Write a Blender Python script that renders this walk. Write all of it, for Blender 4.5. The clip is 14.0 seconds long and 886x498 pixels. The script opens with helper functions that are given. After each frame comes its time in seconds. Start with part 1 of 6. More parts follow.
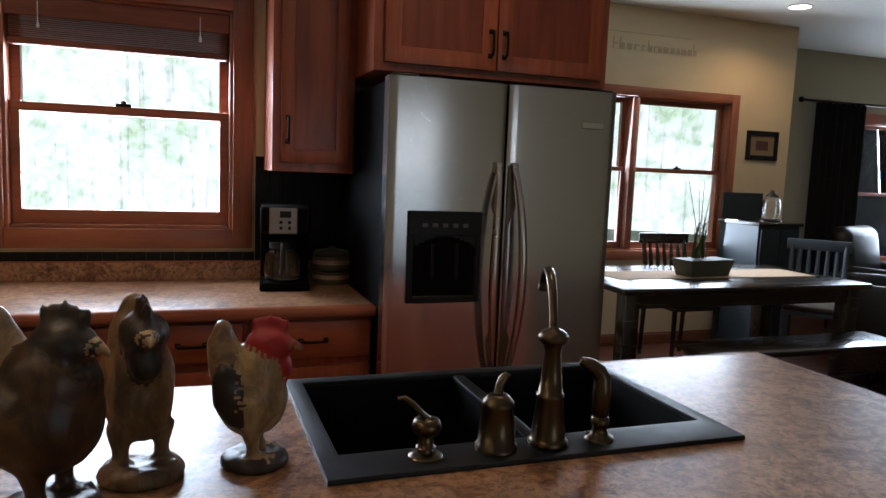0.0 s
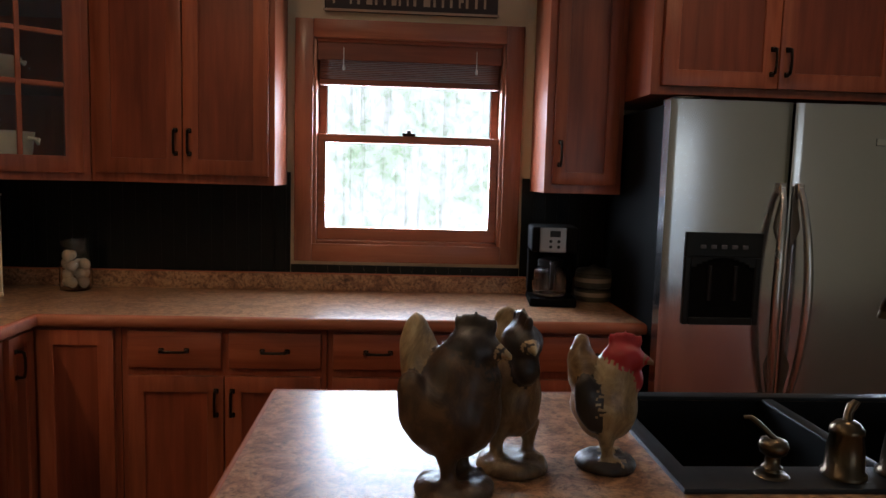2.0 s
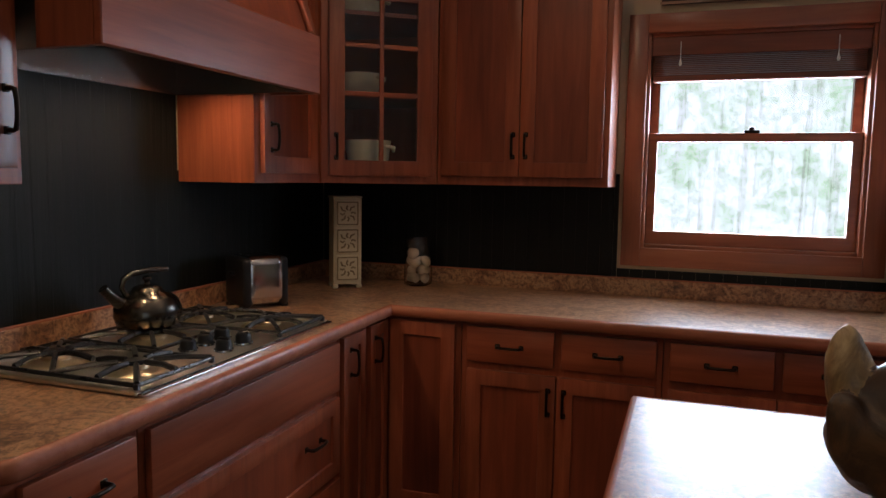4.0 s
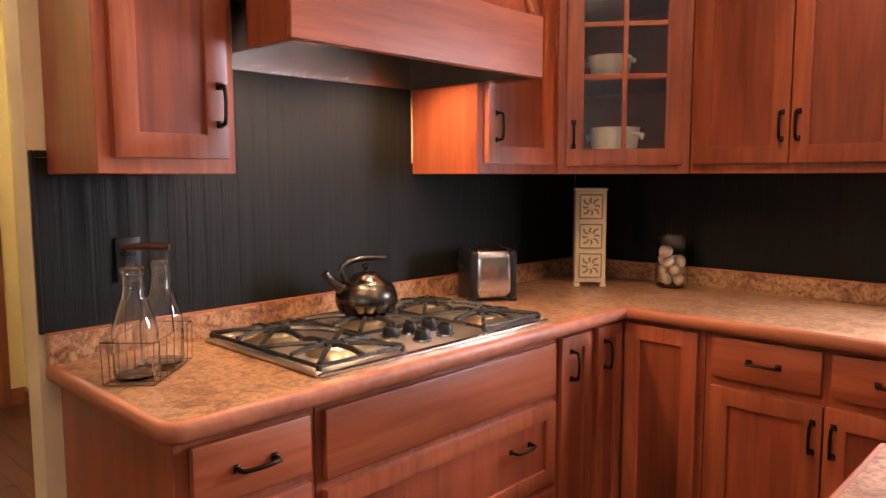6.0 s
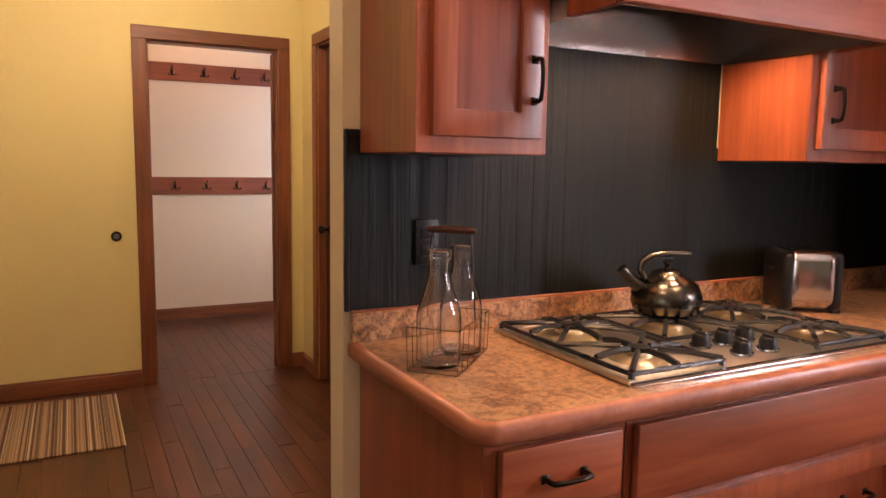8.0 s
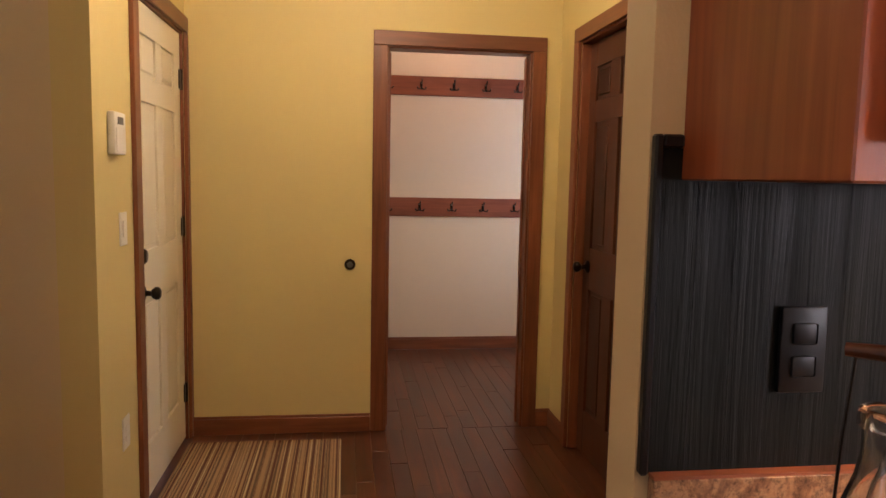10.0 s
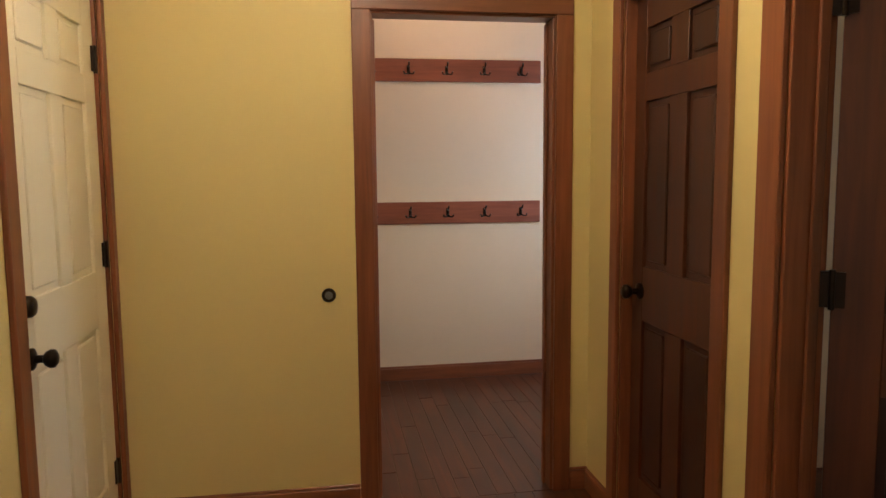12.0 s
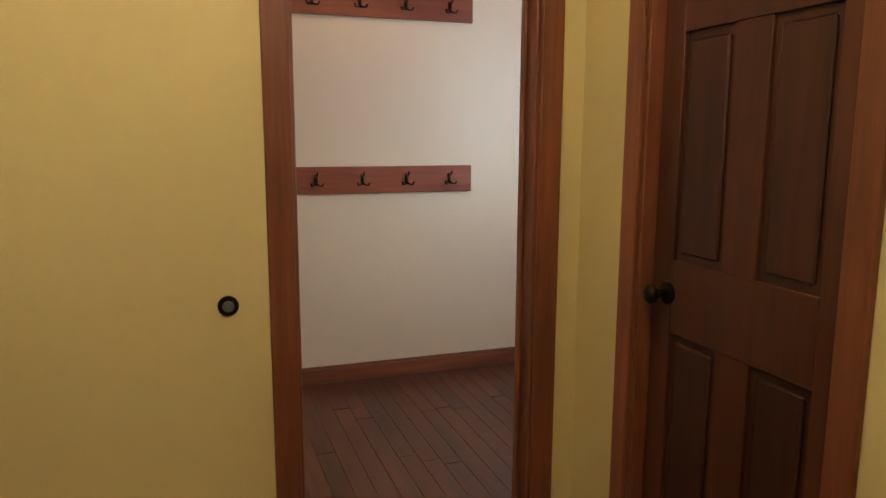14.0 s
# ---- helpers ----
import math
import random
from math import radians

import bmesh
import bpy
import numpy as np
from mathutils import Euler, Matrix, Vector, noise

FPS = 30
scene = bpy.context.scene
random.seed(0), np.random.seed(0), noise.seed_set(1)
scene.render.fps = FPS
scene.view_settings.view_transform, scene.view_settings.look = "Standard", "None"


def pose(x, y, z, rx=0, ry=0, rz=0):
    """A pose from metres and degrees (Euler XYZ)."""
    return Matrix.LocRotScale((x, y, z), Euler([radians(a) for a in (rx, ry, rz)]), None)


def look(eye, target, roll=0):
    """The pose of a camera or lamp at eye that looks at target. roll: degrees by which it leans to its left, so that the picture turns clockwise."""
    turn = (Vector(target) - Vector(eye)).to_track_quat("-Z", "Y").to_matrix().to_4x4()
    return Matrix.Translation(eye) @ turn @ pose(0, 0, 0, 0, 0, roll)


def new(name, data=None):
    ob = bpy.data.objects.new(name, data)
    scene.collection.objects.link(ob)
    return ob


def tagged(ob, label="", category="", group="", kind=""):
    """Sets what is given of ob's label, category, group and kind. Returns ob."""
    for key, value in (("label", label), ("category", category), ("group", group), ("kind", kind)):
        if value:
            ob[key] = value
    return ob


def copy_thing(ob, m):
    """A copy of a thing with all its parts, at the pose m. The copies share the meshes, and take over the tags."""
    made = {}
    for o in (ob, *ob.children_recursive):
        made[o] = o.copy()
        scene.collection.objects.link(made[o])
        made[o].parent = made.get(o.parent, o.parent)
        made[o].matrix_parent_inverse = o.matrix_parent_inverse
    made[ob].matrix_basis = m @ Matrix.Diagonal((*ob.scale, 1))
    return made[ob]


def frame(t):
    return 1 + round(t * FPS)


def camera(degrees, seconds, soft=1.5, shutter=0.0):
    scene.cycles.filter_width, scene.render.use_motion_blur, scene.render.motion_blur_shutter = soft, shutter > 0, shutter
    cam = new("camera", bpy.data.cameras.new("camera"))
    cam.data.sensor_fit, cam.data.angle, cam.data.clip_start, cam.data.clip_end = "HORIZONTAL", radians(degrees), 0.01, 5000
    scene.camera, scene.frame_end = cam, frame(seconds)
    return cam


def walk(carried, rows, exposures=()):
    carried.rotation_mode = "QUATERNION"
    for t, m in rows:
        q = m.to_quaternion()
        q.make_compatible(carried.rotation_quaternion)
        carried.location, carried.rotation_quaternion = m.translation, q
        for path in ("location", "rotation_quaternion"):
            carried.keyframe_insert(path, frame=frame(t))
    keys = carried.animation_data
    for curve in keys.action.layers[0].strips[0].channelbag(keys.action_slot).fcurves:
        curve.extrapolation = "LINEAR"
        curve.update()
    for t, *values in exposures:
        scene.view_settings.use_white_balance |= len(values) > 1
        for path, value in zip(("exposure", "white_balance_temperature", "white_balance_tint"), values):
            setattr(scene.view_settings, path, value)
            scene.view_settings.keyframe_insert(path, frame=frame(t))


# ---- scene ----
cam = camera(63.6, 14.0)
PATH = [
    (0, (2.174, -3.1, 1.415), (2.841, -1.229, 1.188), 2.3),
    (0.5, (2.122, -3.102, 1.417), (2.691, -1.197, 1.193), 1.9),
    (1, (2.049, -3.111, 1.416), (2.486, -1.172, 1.201), 2.2),
    (1.5, (1.977, -3.136, 1.425), (2.266, -1.169, 1.21), 1.6),
    (2, (1.892, -3.161, 1.431), (2.015, -1.175, 1.228), 1.6),
    (2.5, (1.832, -3.186, 1.436), (1.809, -1.196, 1.241), 1.1),
    (3, (1.767, -3.195, 1.44), (1.557, -1.216, 1.235), 1.3),
    (3.5, (1.731, -3.146, 1.422), (1.308, -1.202, 1.218), 1.0),
    (4, (1.705, -3.129, 1.405), (1.056, -1.248, 1.205), 0.9),
    (6.5, (1.901, -2.818, 1.361), (0.444, -1.463, 1.157), -0.2),
    (7, (1.878, -2.821, 1.349), (0.376, -1.516, 1.142), -0.1),
    (7.5, (1.801, -2.84, 1.338), (0.196, -1.667, 1.112), -0.0),
    (8, (1.636, -2.884, 1.353), (-0.125, -1.966, 1.116), 0.9),
    (8.5, (1.519, -2.976, 1.368), (-0.327, -2.234, 1.16), 1.9),
    (9, (1.309, -2.869, 1.372), (-0.626, -2.402, 1.18), 1.6),
    (11.5, (0.237, -2.635, 1.377), (-1.741, -2.418, 1.174), 1.0),
    (12, (0.015, -2.662, 1.391), (-1.948, -2.342, 1.183), -0.5),
    (12.5, (-0.209, -2.63, 1.375), (-2.158, -2.242, 1.154), -0.0),
    (13, (-0.425, -2.614, 1.374), (-2.362, -2.186, 1.118), 1.2),
    (13.5, (-0.624, -2.702, 1.379), (-2.52, -2.134, 1.086), -0.4),
    (14, (-0.858, -2.74, 1.381), (-2.721, -2.085, 1.065), 0.2),
]
walk(cam, [(t, look(eye, target, roll)) for t, eye, target, roll in PATH],
     exposures=[(0, -0.15, 5900, 11), (1.8, -0.17, 5900, 11), (3.0, -0.42, 5800, 11), (4.2, -0.32, 5850, 13), (6.3, 1.72, 7000, 29), (7.3, 1.5, 7100, 30), (8.2, 1.25, 7200, 31), (9.2, 1.02, 7300, 31), (11.3, 0.88, 7000, 21), (14, 0.86, 6500, 12)])

# ---- world and light ----
world = bpy.data.worlds.new("sky")
scene.world = world
world.use_nodes = True
_wn = world.node_tree.nodes
_sky = _wn.new("ShaderNodeTexSky")
_sky.sky_type = "NISHITA"
_sky.sun_disc = False
_sky.sun_elevation, _sky.sun_rotation = radians(48), radians(200)
world.node_tree.links.new(_sky.outputs[0], _wn["Background"].inputs[0])
_wn["Background"].inputs[1].default_value = 0.12


def lamp(name, kind, m, energy, color, size=0.1, size_y=None, spot=None):
    d = bpy.data.lights.new(name, kind)
    d.energy, d.color = energy, color
    if kind == "AREA":
        d.size = size
        if size_y:
            d.shape, d.size_y = "RECTANGLE", size_y
    elif kind == "SUN":
        d.angle = size
    else:
        d.shadow_soft_size = size
    if spot:
        d.spot_size, d.spot_blend = radians(spot), 0.6
    ob = new(name, d)
    ob.matrix_world = m
    return ob


WARM = (1.0, 0.66, 0.36)
DAY = (0.80, 0.90, 1.0)
lamp("sun", "SUN", look((0, 0, 20), (6, -14, 0)), 2.5, (1.0, 0.95, 0.86), 0.01)
# daylight in the window openings
lamp("window_daylight", "AREA", look((1.93, 0.10, 1.5), (1.93, -2, 1.25)), 34, DAY, 0.76, 0.62)
lamp("dining_daylight", "AREA", look((5.95, 1.86, 1.45), (5.2, -2, 1.1)), 66, DAY, 1.2, 1.2)
lamp("living_daylight", "AREA", look((9.7, 2.58, 1.4), (7.5, -2, 1.0)), 70, DAY, 1.4, 1.4)
lamp("south_daylight", "AREA", look((4.1, -6.93, 1.3), (3.2, -1, 1.1)), 6.5, DAY, 1.7, 1.7)
lamp("back_room_daylight", "AREA", look((-3.85, -0.215, 1.55), (-4.55, -1.8, 1.6)), 14, (0.58, 0.74, 1.0), 0.7, 0.9)
lamp("side_room_daylight", "AREA", look((-0.95, 0.04, 1.5), (-1.3, -2, 1.2)), 7, DAY, 0.66, 0.95)
# lamps of the house
lamp("hood_lamp", "SPOT", look((0.30, -1.28, 1.78), (0.28, -1.27, 0.9)), 14, WARM, 0.04, spot=150)
lamp("hood_lamp", "SPOT", look((0.30, -1.72, 1.78), (0.28, -1.72, 0.9)), 12, WARM, 0.04, spot=150)
for x, y, e in ((1.25, -1.35, 32), (1.15, -2.9, 27), (3.1, -1.5, 24), (6.55, 1.31, 30)):
    lamp("downlight", "SPOT", look((x, y, 2.73), (x, y, 0)), e, WARM, 0.06, spot=152)
lamp("hall_lamp", "POINT", pose(-1.55, -2.55, 2.52), 22, (1.0, 0.87, 0.62), 0.12)
lamp("back_room_lamp", "POINT", pose(-4.05, -1.9, 2.55), 4.4, (1.0, 0.64, 0.42), 0.1)

# ---- materials ----


def mat(name, rough=0.5, metal=0.0, coat=0.0):
    m = bpy.data.materials.new(name)
    m.use_nodes = True
    b = m.node_tree.nodes["Principled BSDF"]
    b.inputs["Roughness"].default_value = rough
    b.inputs["Metallic"].default_value = metal
    b.inputs["Coat Weight"].default_value = coat
    b.inputs["Coat Roughness"].default_value = 0.15
    return m, m.node_tree.nodes, m.node_tree.links, b


def coords(n, l, scale, rot=(0, 0, 0), kind="Object"):
    tc, mp = n.new("ShaderNodeTexCoord"), n.new("ShaderNodeMapping")
    mp.inputs["Scale"].default_value = scale
    mp.inputs["Rotation"].default_value = rot
    l.new(tc.outputs[kind], mp.inputs[0])
    return mp.outputs[0]


def noise_tex(n, l, vec, scale, detail=4, rough=0.55, distort=0.0):
    t = n.new("ShaderNodeTexNoise")
    t.inputs["Scale"].default_value, t.inputs["Detail"].default_value = scale, detail
    t.inputs["Roughness"].default_value, t.inputs["Distortion"].default_value = rough, distort
    l.new(vec, t.inputs["Vector"])
    return t.outputs[0]


def ramp(n, l, fac, stops):
    r = n.new("ShaderNodeValToRGB")
    while len(r.color_ramp.elements) < len(stops):
        r.color_ramp.elements.new(0.5)
    for e, (p, c) in zip(r.color_ramp.elements, stops):
        e.position, e.color = p, (*c, 1)
    l.new(fac, r.inputs[0])
    return r.outputs[0]


def mixc(n, l, fac, a, b, mode="MIX"):
    x = n.new("ShaderNodeMix")
    x.data_type, x.blend_type = "RGBA", mode
    for s, v in ((0, fac), (6, a), (7, b)):
        if isinstance(v, (int, float)):
            x.inputs[s].default_value = v
        elif isinstance(v, tuple):
            x.inputs[s].default_value = (*v, 1)
        else:
            l.new(v, x.inputs[s])
    return x.outputs[2]


def bump(n, l, b, height, strength=0.2, dist=0.01):
    p = n.new("ShaderNodeBump")
    p.inputs["Strength"].default_value, p.inputs["Distance"].default_value = strength, dist
    l.new(height, p.inputs["Height"])
    l.new(p.outputs[0], b.inputs["Normal"])


def rand(n, l):
    return n.new("ShaderNodeObjectInfo").outputs["Random"]


def wood(name, dark, light, rough=0.36, along="z", coat=0.15, blotch=0.35):
    """Stained wood: long grain, blotchy stain, a shade of its own for each piece."""
    m, n, l, b = mat(name, rough, 0, coat)
    s = {"z": (22, 22, 1.3), "x": (1.3, 22, 22), "y": (22, 1.3, 22)}[along]
    tc = n.new("ShaderNodeTexCoord")
    add = n.new("ShaderNodeVectorMath")
    sc = n.new("ShaderNodeVectorMath")
    sc.operation = "SCALE"
    sc.inputs[0].default_value = (7.3, 3.1, 5.7)
    l.new(rand(n, l), sc.inputs["Scale"])
    l.new(tc.outputs["Object"], add.inputs[0])
    l.new(sc.outputs[0], add.inputs[1])
    mp = n.new("ShaderNodeMapping")
    mp.inputs["Scale"].default_value = s
    l.new(add.outputs[0], mp.inputs[0])
    grain = noise_tex(n, l, mp.outputs[0], 1.6, 6, 0.6, 0.6)
    mp2 = n.new("ShaderNodeMapping")
    mp2.inputs["Scale"].default_value = tuple(v ** 0.45 for v in s)
    l.new(add.outputs[0], mp2.inputs[0])
    blot = noise_tex(n, l, mp2.outputs[0], 1.4, 3, 0.5)
    col = ramp(n, l, grain, [(0.28, dark), (0.72, light)])
    bl = ramp(n, l, blot, [(0.3, (1 - blotch,) * 3), (0.7, (1.12, 1.12, 1.12))])
    col = mixc(n, l, 1.0, col, bl, "MULTIPLY")
    hv = n.new("ShaderNodeHueSaturation")
    mr = n.new("ShaderNodeMapRange")
    mr.inputs["To Min"].default_value, mr.inputs["To Max"].default_value = 0.86, 1.14
    l.new(rand(n, l), mr.inputs[0])
    l.new(mr.outputs[0], hv.inputs["Value"])
    l.new(col, hv.inputs["Color"])
    l.new(hv.outputs[0], b.inputs["Base Color"])
    rr = n.new("ShaderNodeMapRange")
    rr.inputs["To Min"].default_value, rr.inputs["To Max"].default_value = rough - 0.08, rough + 0.14
    l.new(grain, rr.inputs[0])
    l.new(rr.outputs[0], b.inputs["Roughness"])
    bump(n, l, b, grain, 0.12, 0.002)
    return m


def plain(name, color, rough=0.5, metal=0.0, var=0.12, scale=30, bumps=0.06, coat=0.0, bscale=None):
    """Paint, plastic, metal or cloth with a little unevenness at two scales."""
    m, n, l, b = mat(name, rough, metal, coat)
    v = coords(n, l, (1, 1, 1))
    big = noise_tex(n, l, v, scale * 0.08, 3)
    fine = noise_tex(n, l, v, scale, 4)
    dark = tuple(c * (1 - var) for c in color)
    col = mixc(n, l, big, dark, tuple(min(1, c * (1 + var * 0.6)) for c in color))
    col = mixc(n, l, 0.35, col, mixc(n, l, fine, dark, color))
    l.new(col, b.inputs["Base Color"])
    rr = n.new("ShaderNodeMapRange")
    rr.inputs["To Min"].default_value, rr.inputs["To Max"].default_value = max(0.03, rough - 0.07), min(1, rough + 0.1)
    l.new(big, rr.inputs[0])
    l.new(rr.outputs[0], b.inputs["Roughness"])
    bump(n, l, b, noise_tex(n, l, v, bscale, 3) if bscale else fine, bumps, 0.003)
    return m


def wall_paint(name, color):
    """Rolled wall paint with orange-peel relief."""
    return plain(name, color, 0.62, 0, 0.07, 14, 0.16, bscale=170)


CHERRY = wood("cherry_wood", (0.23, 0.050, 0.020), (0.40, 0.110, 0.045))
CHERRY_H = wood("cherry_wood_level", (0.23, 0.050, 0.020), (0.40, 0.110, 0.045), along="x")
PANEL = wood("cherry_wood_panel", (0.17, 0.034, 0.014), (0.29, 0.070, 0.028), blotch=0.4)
TRIM = wood("trim_wood", (0.16, 0.045, 0.018), (0.28, 0.092, 0.038), 0.4)
TRIM_H = wood("trim_wood_level", (0.16, 0.045, 0.018), (0.28, 0.092, 0.038), 0.4, along="x")
TRIM_Y = wood("trim_wood_across", (0.16, 0.045, 0.018), (0.28, 0.092, 0.038), 0.4, along="y")
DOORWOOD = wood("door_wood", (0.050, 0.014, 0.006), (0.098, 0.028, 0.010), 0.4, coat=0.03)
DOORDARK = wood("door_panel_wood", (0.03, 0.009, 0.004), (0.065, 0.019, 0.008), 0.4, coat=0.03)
FLOORWOOD = wood("floor_wood", (0.055, 0.016, 0.007), (0.15, 0.046, 0.019), 0.30, along="x", coat=0.0, blotch=0.45)
DARKWOOD = wood("dark_table_wood", (0.012, 0.008, 0.006), (0.035, 0.022, 0.015), 0.22, along="x", coat=0.4)
CHAIRPAINT = plain("pale_blue_grey_paint", (0.085, 0.11, 0.135), 0.42)
HUTCHPAINT = plain("blue_grey_paint", (0.022, 0.031, 0.036), 0.45)
KITCHENWALL = wall_paint("cream_wall_paint", (0.66, 0.53, 0.33))
OLIVEWALL = wall_paint("olive_wall_paint", (0.36, 0.31, 0.19))
HALLWALL = wall_paint("yellow_wall_paint", (0.66, 0.54, 0.245))
BACKWALL = wall_paint("pale_wall_paint", (0.72, 0.59, 0.41))
CEIL = wall_paint("ceiling_paint", (0.72, 0.68, 0.60))
WHITEDOOR = plain("white_door_paint", (0.74, 0.68, 0.52), 0.42, 0, 0.05, 20, 0.05)
WHITEPLASTIC = plain("white_plastic", (0.75, 0.74, 0.70), 0.35, 0, 0.04)
DISPENSER = plain("dispenser_plastic", (0.010, 0.012, 0.012), 0.38, 0, 0.2)
DEEPBLACK = plain("deep_black_plastic", (0.003, 0.003, 0.003), 0.8, 0, 0.2)
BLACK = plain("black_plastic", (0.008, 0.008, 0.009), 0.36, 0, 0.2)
GREYPLASTIC = plain("grey_plastic", (0.10, 0.10, 0.105), 0.4, 0, 0.15)
SINKMAT = plain("black_composite", (0.008, 0.0085, 0.009), 0.40, 0, 0.3, 400, 0.12)
IRON = plain("cast_iron", (0.014, 0.014, 0.015), 0.27, 0, 0.25, 90, 0.2)
BRONZE = plain("aged_bronze", (0.125, 0.092, 0.056), 0.28, 1.0, 0.35, 26, 0.05)
HANDLE = plain("dark_bronze", (0.035, 0.026, 0.02), 0.32, 1.0, 0.3, 40, 0.05)
CHROME = plain("chrome", (0.72, 0.72, 0.72), 0.12, 1.0, 0.05)
RUNNER = plain("runner_cloth", (0.52, 0.36, 0.22), 0.9, 0, 0.2, 120, 0.3)
CURTAIN = plain("dark_curtain_cloth", (0.022, 0.019, 0.016), 0.9, 0, 0.3, 160, 0.3)
LEATHER = plain("dark_leather", (0.018, 0.014, 0.012), 0.32, 0, 0.3, 60, 0.25)
CUSHION = plain("seat_cloth", (0.10, 0.075, 0.06), 0.9, 0, 0.3, 150, 0.3)
IVORY = plain("ivory_ceramic", (0.72, 0.66, 0.50), 0.3, 0, 0.08)
IVORYPAINT = plain("ivory_chest_paint", (0.66, 0.56, 0.36), 0.5, 0, 0.2, 40, 0.1)
IVORYDARK = plain("carved_shadow_paint", (0.26, 0.19, 0.10), 0.6, 0, 0.25, 60, 0.1)
EGG = plain("egg_shell", (0.80, 0.66, 0.47), 0.5, 0, 0.12)
COMB = plain("red_comb_paint", (0.40, 0.018, 0.020), 0.45, 0, 0.3, 50, 0.1)
LEAF = plain("leaf_green", (0.05, 0.10, 0.025), 0.5, 0, 0.3)
PLANTER = plain("planter_wood", (0.09, 0.085, 0.05), 0.7, 0, 0.3, 60, 0.2)
BURNER = plain("burner_brass", (0.72, 0.60, 0.42), 0.30, 1.0, 0.2)
SIGNMAT = plain("sign_dark_paint", (0.035, 0.02, 0.015), 0.6, 0, 0.3)
SIGNTEXT = plain("sign_lettering", (0.42, 0.30, 0.20), 0.6, 0, 0.15)
WALLTEXT = plain("wall_lettering", (0.52, 0.41, 0.25), 0.7, 0, 0.2)
CROCK = plain("crock_glaze", (0.10, 0.085, 0.055), 0.35, 0, 0.35, 24)
RUBBER = plain("rubber", (0.02, 0.02, 0.02), 0.7)
PICTURE = plain("dark_picture", (0.10, 0.035, 0.03), 0.5, 0, 0.6, 60)
WINTRIM = wood("window_wood", (0.26, 0.080, 0.038), (0.40, 0.145, 0.072), 0.36)
WINTRIM_H = wood("window_wood_level", (0.26, 0.080, 0.038), (0.40, 0.145, 0.072), 0.36, along="x")
BLINDWOOD = wood("blind_wood", (0.15, 0.040, 0.02), (0.25, 0.075, 0.035), 0.4, along="x")


def steel(name, level, rough=0.27, color=(0.56, 0.55, 0.53)):
    """Brushed stainless steel."""
    m, n, l, b = mat(name, rough, 1.0)
    v = coords(n, l, (5, 5, 900) if level else (900, 900, 5))
    br = noise_tex(n, l, v, 1.0, 3, 0.6)
    v2 = coords(n, l, (1, 1, 1))
    sm = noise_tex(n, l, v2, 2.2, 3)
    l.new(mixc(n, l, sm, tuple(c * 0.86 for c in color), color), b.inputs["Base Color"])
    rr = n.new("ShaderNodeMapRange")
    rr.inputs["To Min"].default_value, rr.inputs["To Max"].default_value = rough - 0.03, rough + 0.05
    l.new(br, rr.inputs[0])
    l.new(rr.outputs[0], b.inputs["Roughness"])
    bump(n, l, b, br, 0.006, 0.0004)
    return m


STEEL = steel("stainless_steel", True, 0.17, (0.62, 0.61, 0.605))
STEELDARK = steel("cooktop_steel", True, 0.30, (0.82, 0.78, 0.72))
LINERSTEEL = steel("liner_steel", True, 0.24, (0.60, 0.57, 0.53))
HANDLESTEEL = plain("handle_steel", (0.66, 0.64, 0.60), 0.24, 1.0, 0.12, 40, 0.02)
GRIPSHADE = plain("grip_shade", (0.26, 0.22, 0.18), 0.35, 1.0, 0.2, 40, 0.03)
PANELSTEEL = plain("dull_grey_panel_steel", (0.42, 0.41, 0.40), 0.33, 1.0, 0.15, 60, 0.03)
HOOKWOOD = wood("hook_board_wood", (0.22, 0.056, 0.028), (0.36, 0.105, 0.052), 0.38, along="y")
for _m, _v in ((DISPENSER, 0.2), (DEEPBLACK, 0.08), (BLACK, 0.35), (SINKMAT, 0.3)):
    _m.node_tree.nodes["Principled BSDF"].inputs["Specular IOR Level"].default_value = _v
KETTLESTEEL = plain("dark_kettle_steel", (0.125, 0.112, 0.092), 0.22, 1.0, 0.25, 20, 0.02)


def laminate(name):
    """Mottled stone-look laminate."""
    m, n, l, b = mat(name, 0.33, 0, 0.05)
    v = coords(n, l, (1, 1, 1))
    a = noise_tex(n, l, v, 19, 8, 0.72, 0.9)
    c = noise_tex(n, l, v, 75, 6, 0.75)
    d = noise_tex(n, l, v, 5, 4, 0.6)
    col = ramp(n, l, a, [(0.31, (0.075, 0.038, 0.024)), (0.45, (0.25, 0.128, 0.07)), (0.55, (0.45, 0.265, 0.148)), (0.68, (0.22, 0.15, 0.105))])
    sp = ramp(n, l, c, [(0.38, (0.22, 0.18, 0.15)), (0.50, (1.0, 1.0, 1.0)), (0.68, (1.35, 1.26, 1.1))])
    col = mixc(n, l, 0.75, col, sp, "MULTIPLY")
    big = ramp(n, l, d, [(0.3, (0.8, 0.78, 0.76)), (0.7, (1.1, 1.08, 1.05))])
    col = mixc(n, l, 1.0, col, big, "MULTIPLY")
    l.new(col, b.inputs["Base Color"])
    rr = n.new("ShaderNodeMapRange")
    rr.inputs["To Min"].default_value, rr.inputs["To Max"].default_value = 0.24, 0.40
    l.new(d, rr.inputs[0])
    l.new(rr.outputs[0], b.inputs["Roughness"])
    bump(n, l, b, c, 0.05, 0.002)
    return m


LAMINATE = laminate("stone_laminate")
EDGE = wood("counter_edge", (0.28, 0.080, 0.036), (0.42, 0.145, 0.068), 0.5, along="x", blotch=0.2)
EDGE_Y = wood("counter_edge_across", (0.28, 0.080, 0.036), (0.42, 0.145, 0.068), 0.5, along="y", blotch=0.2)


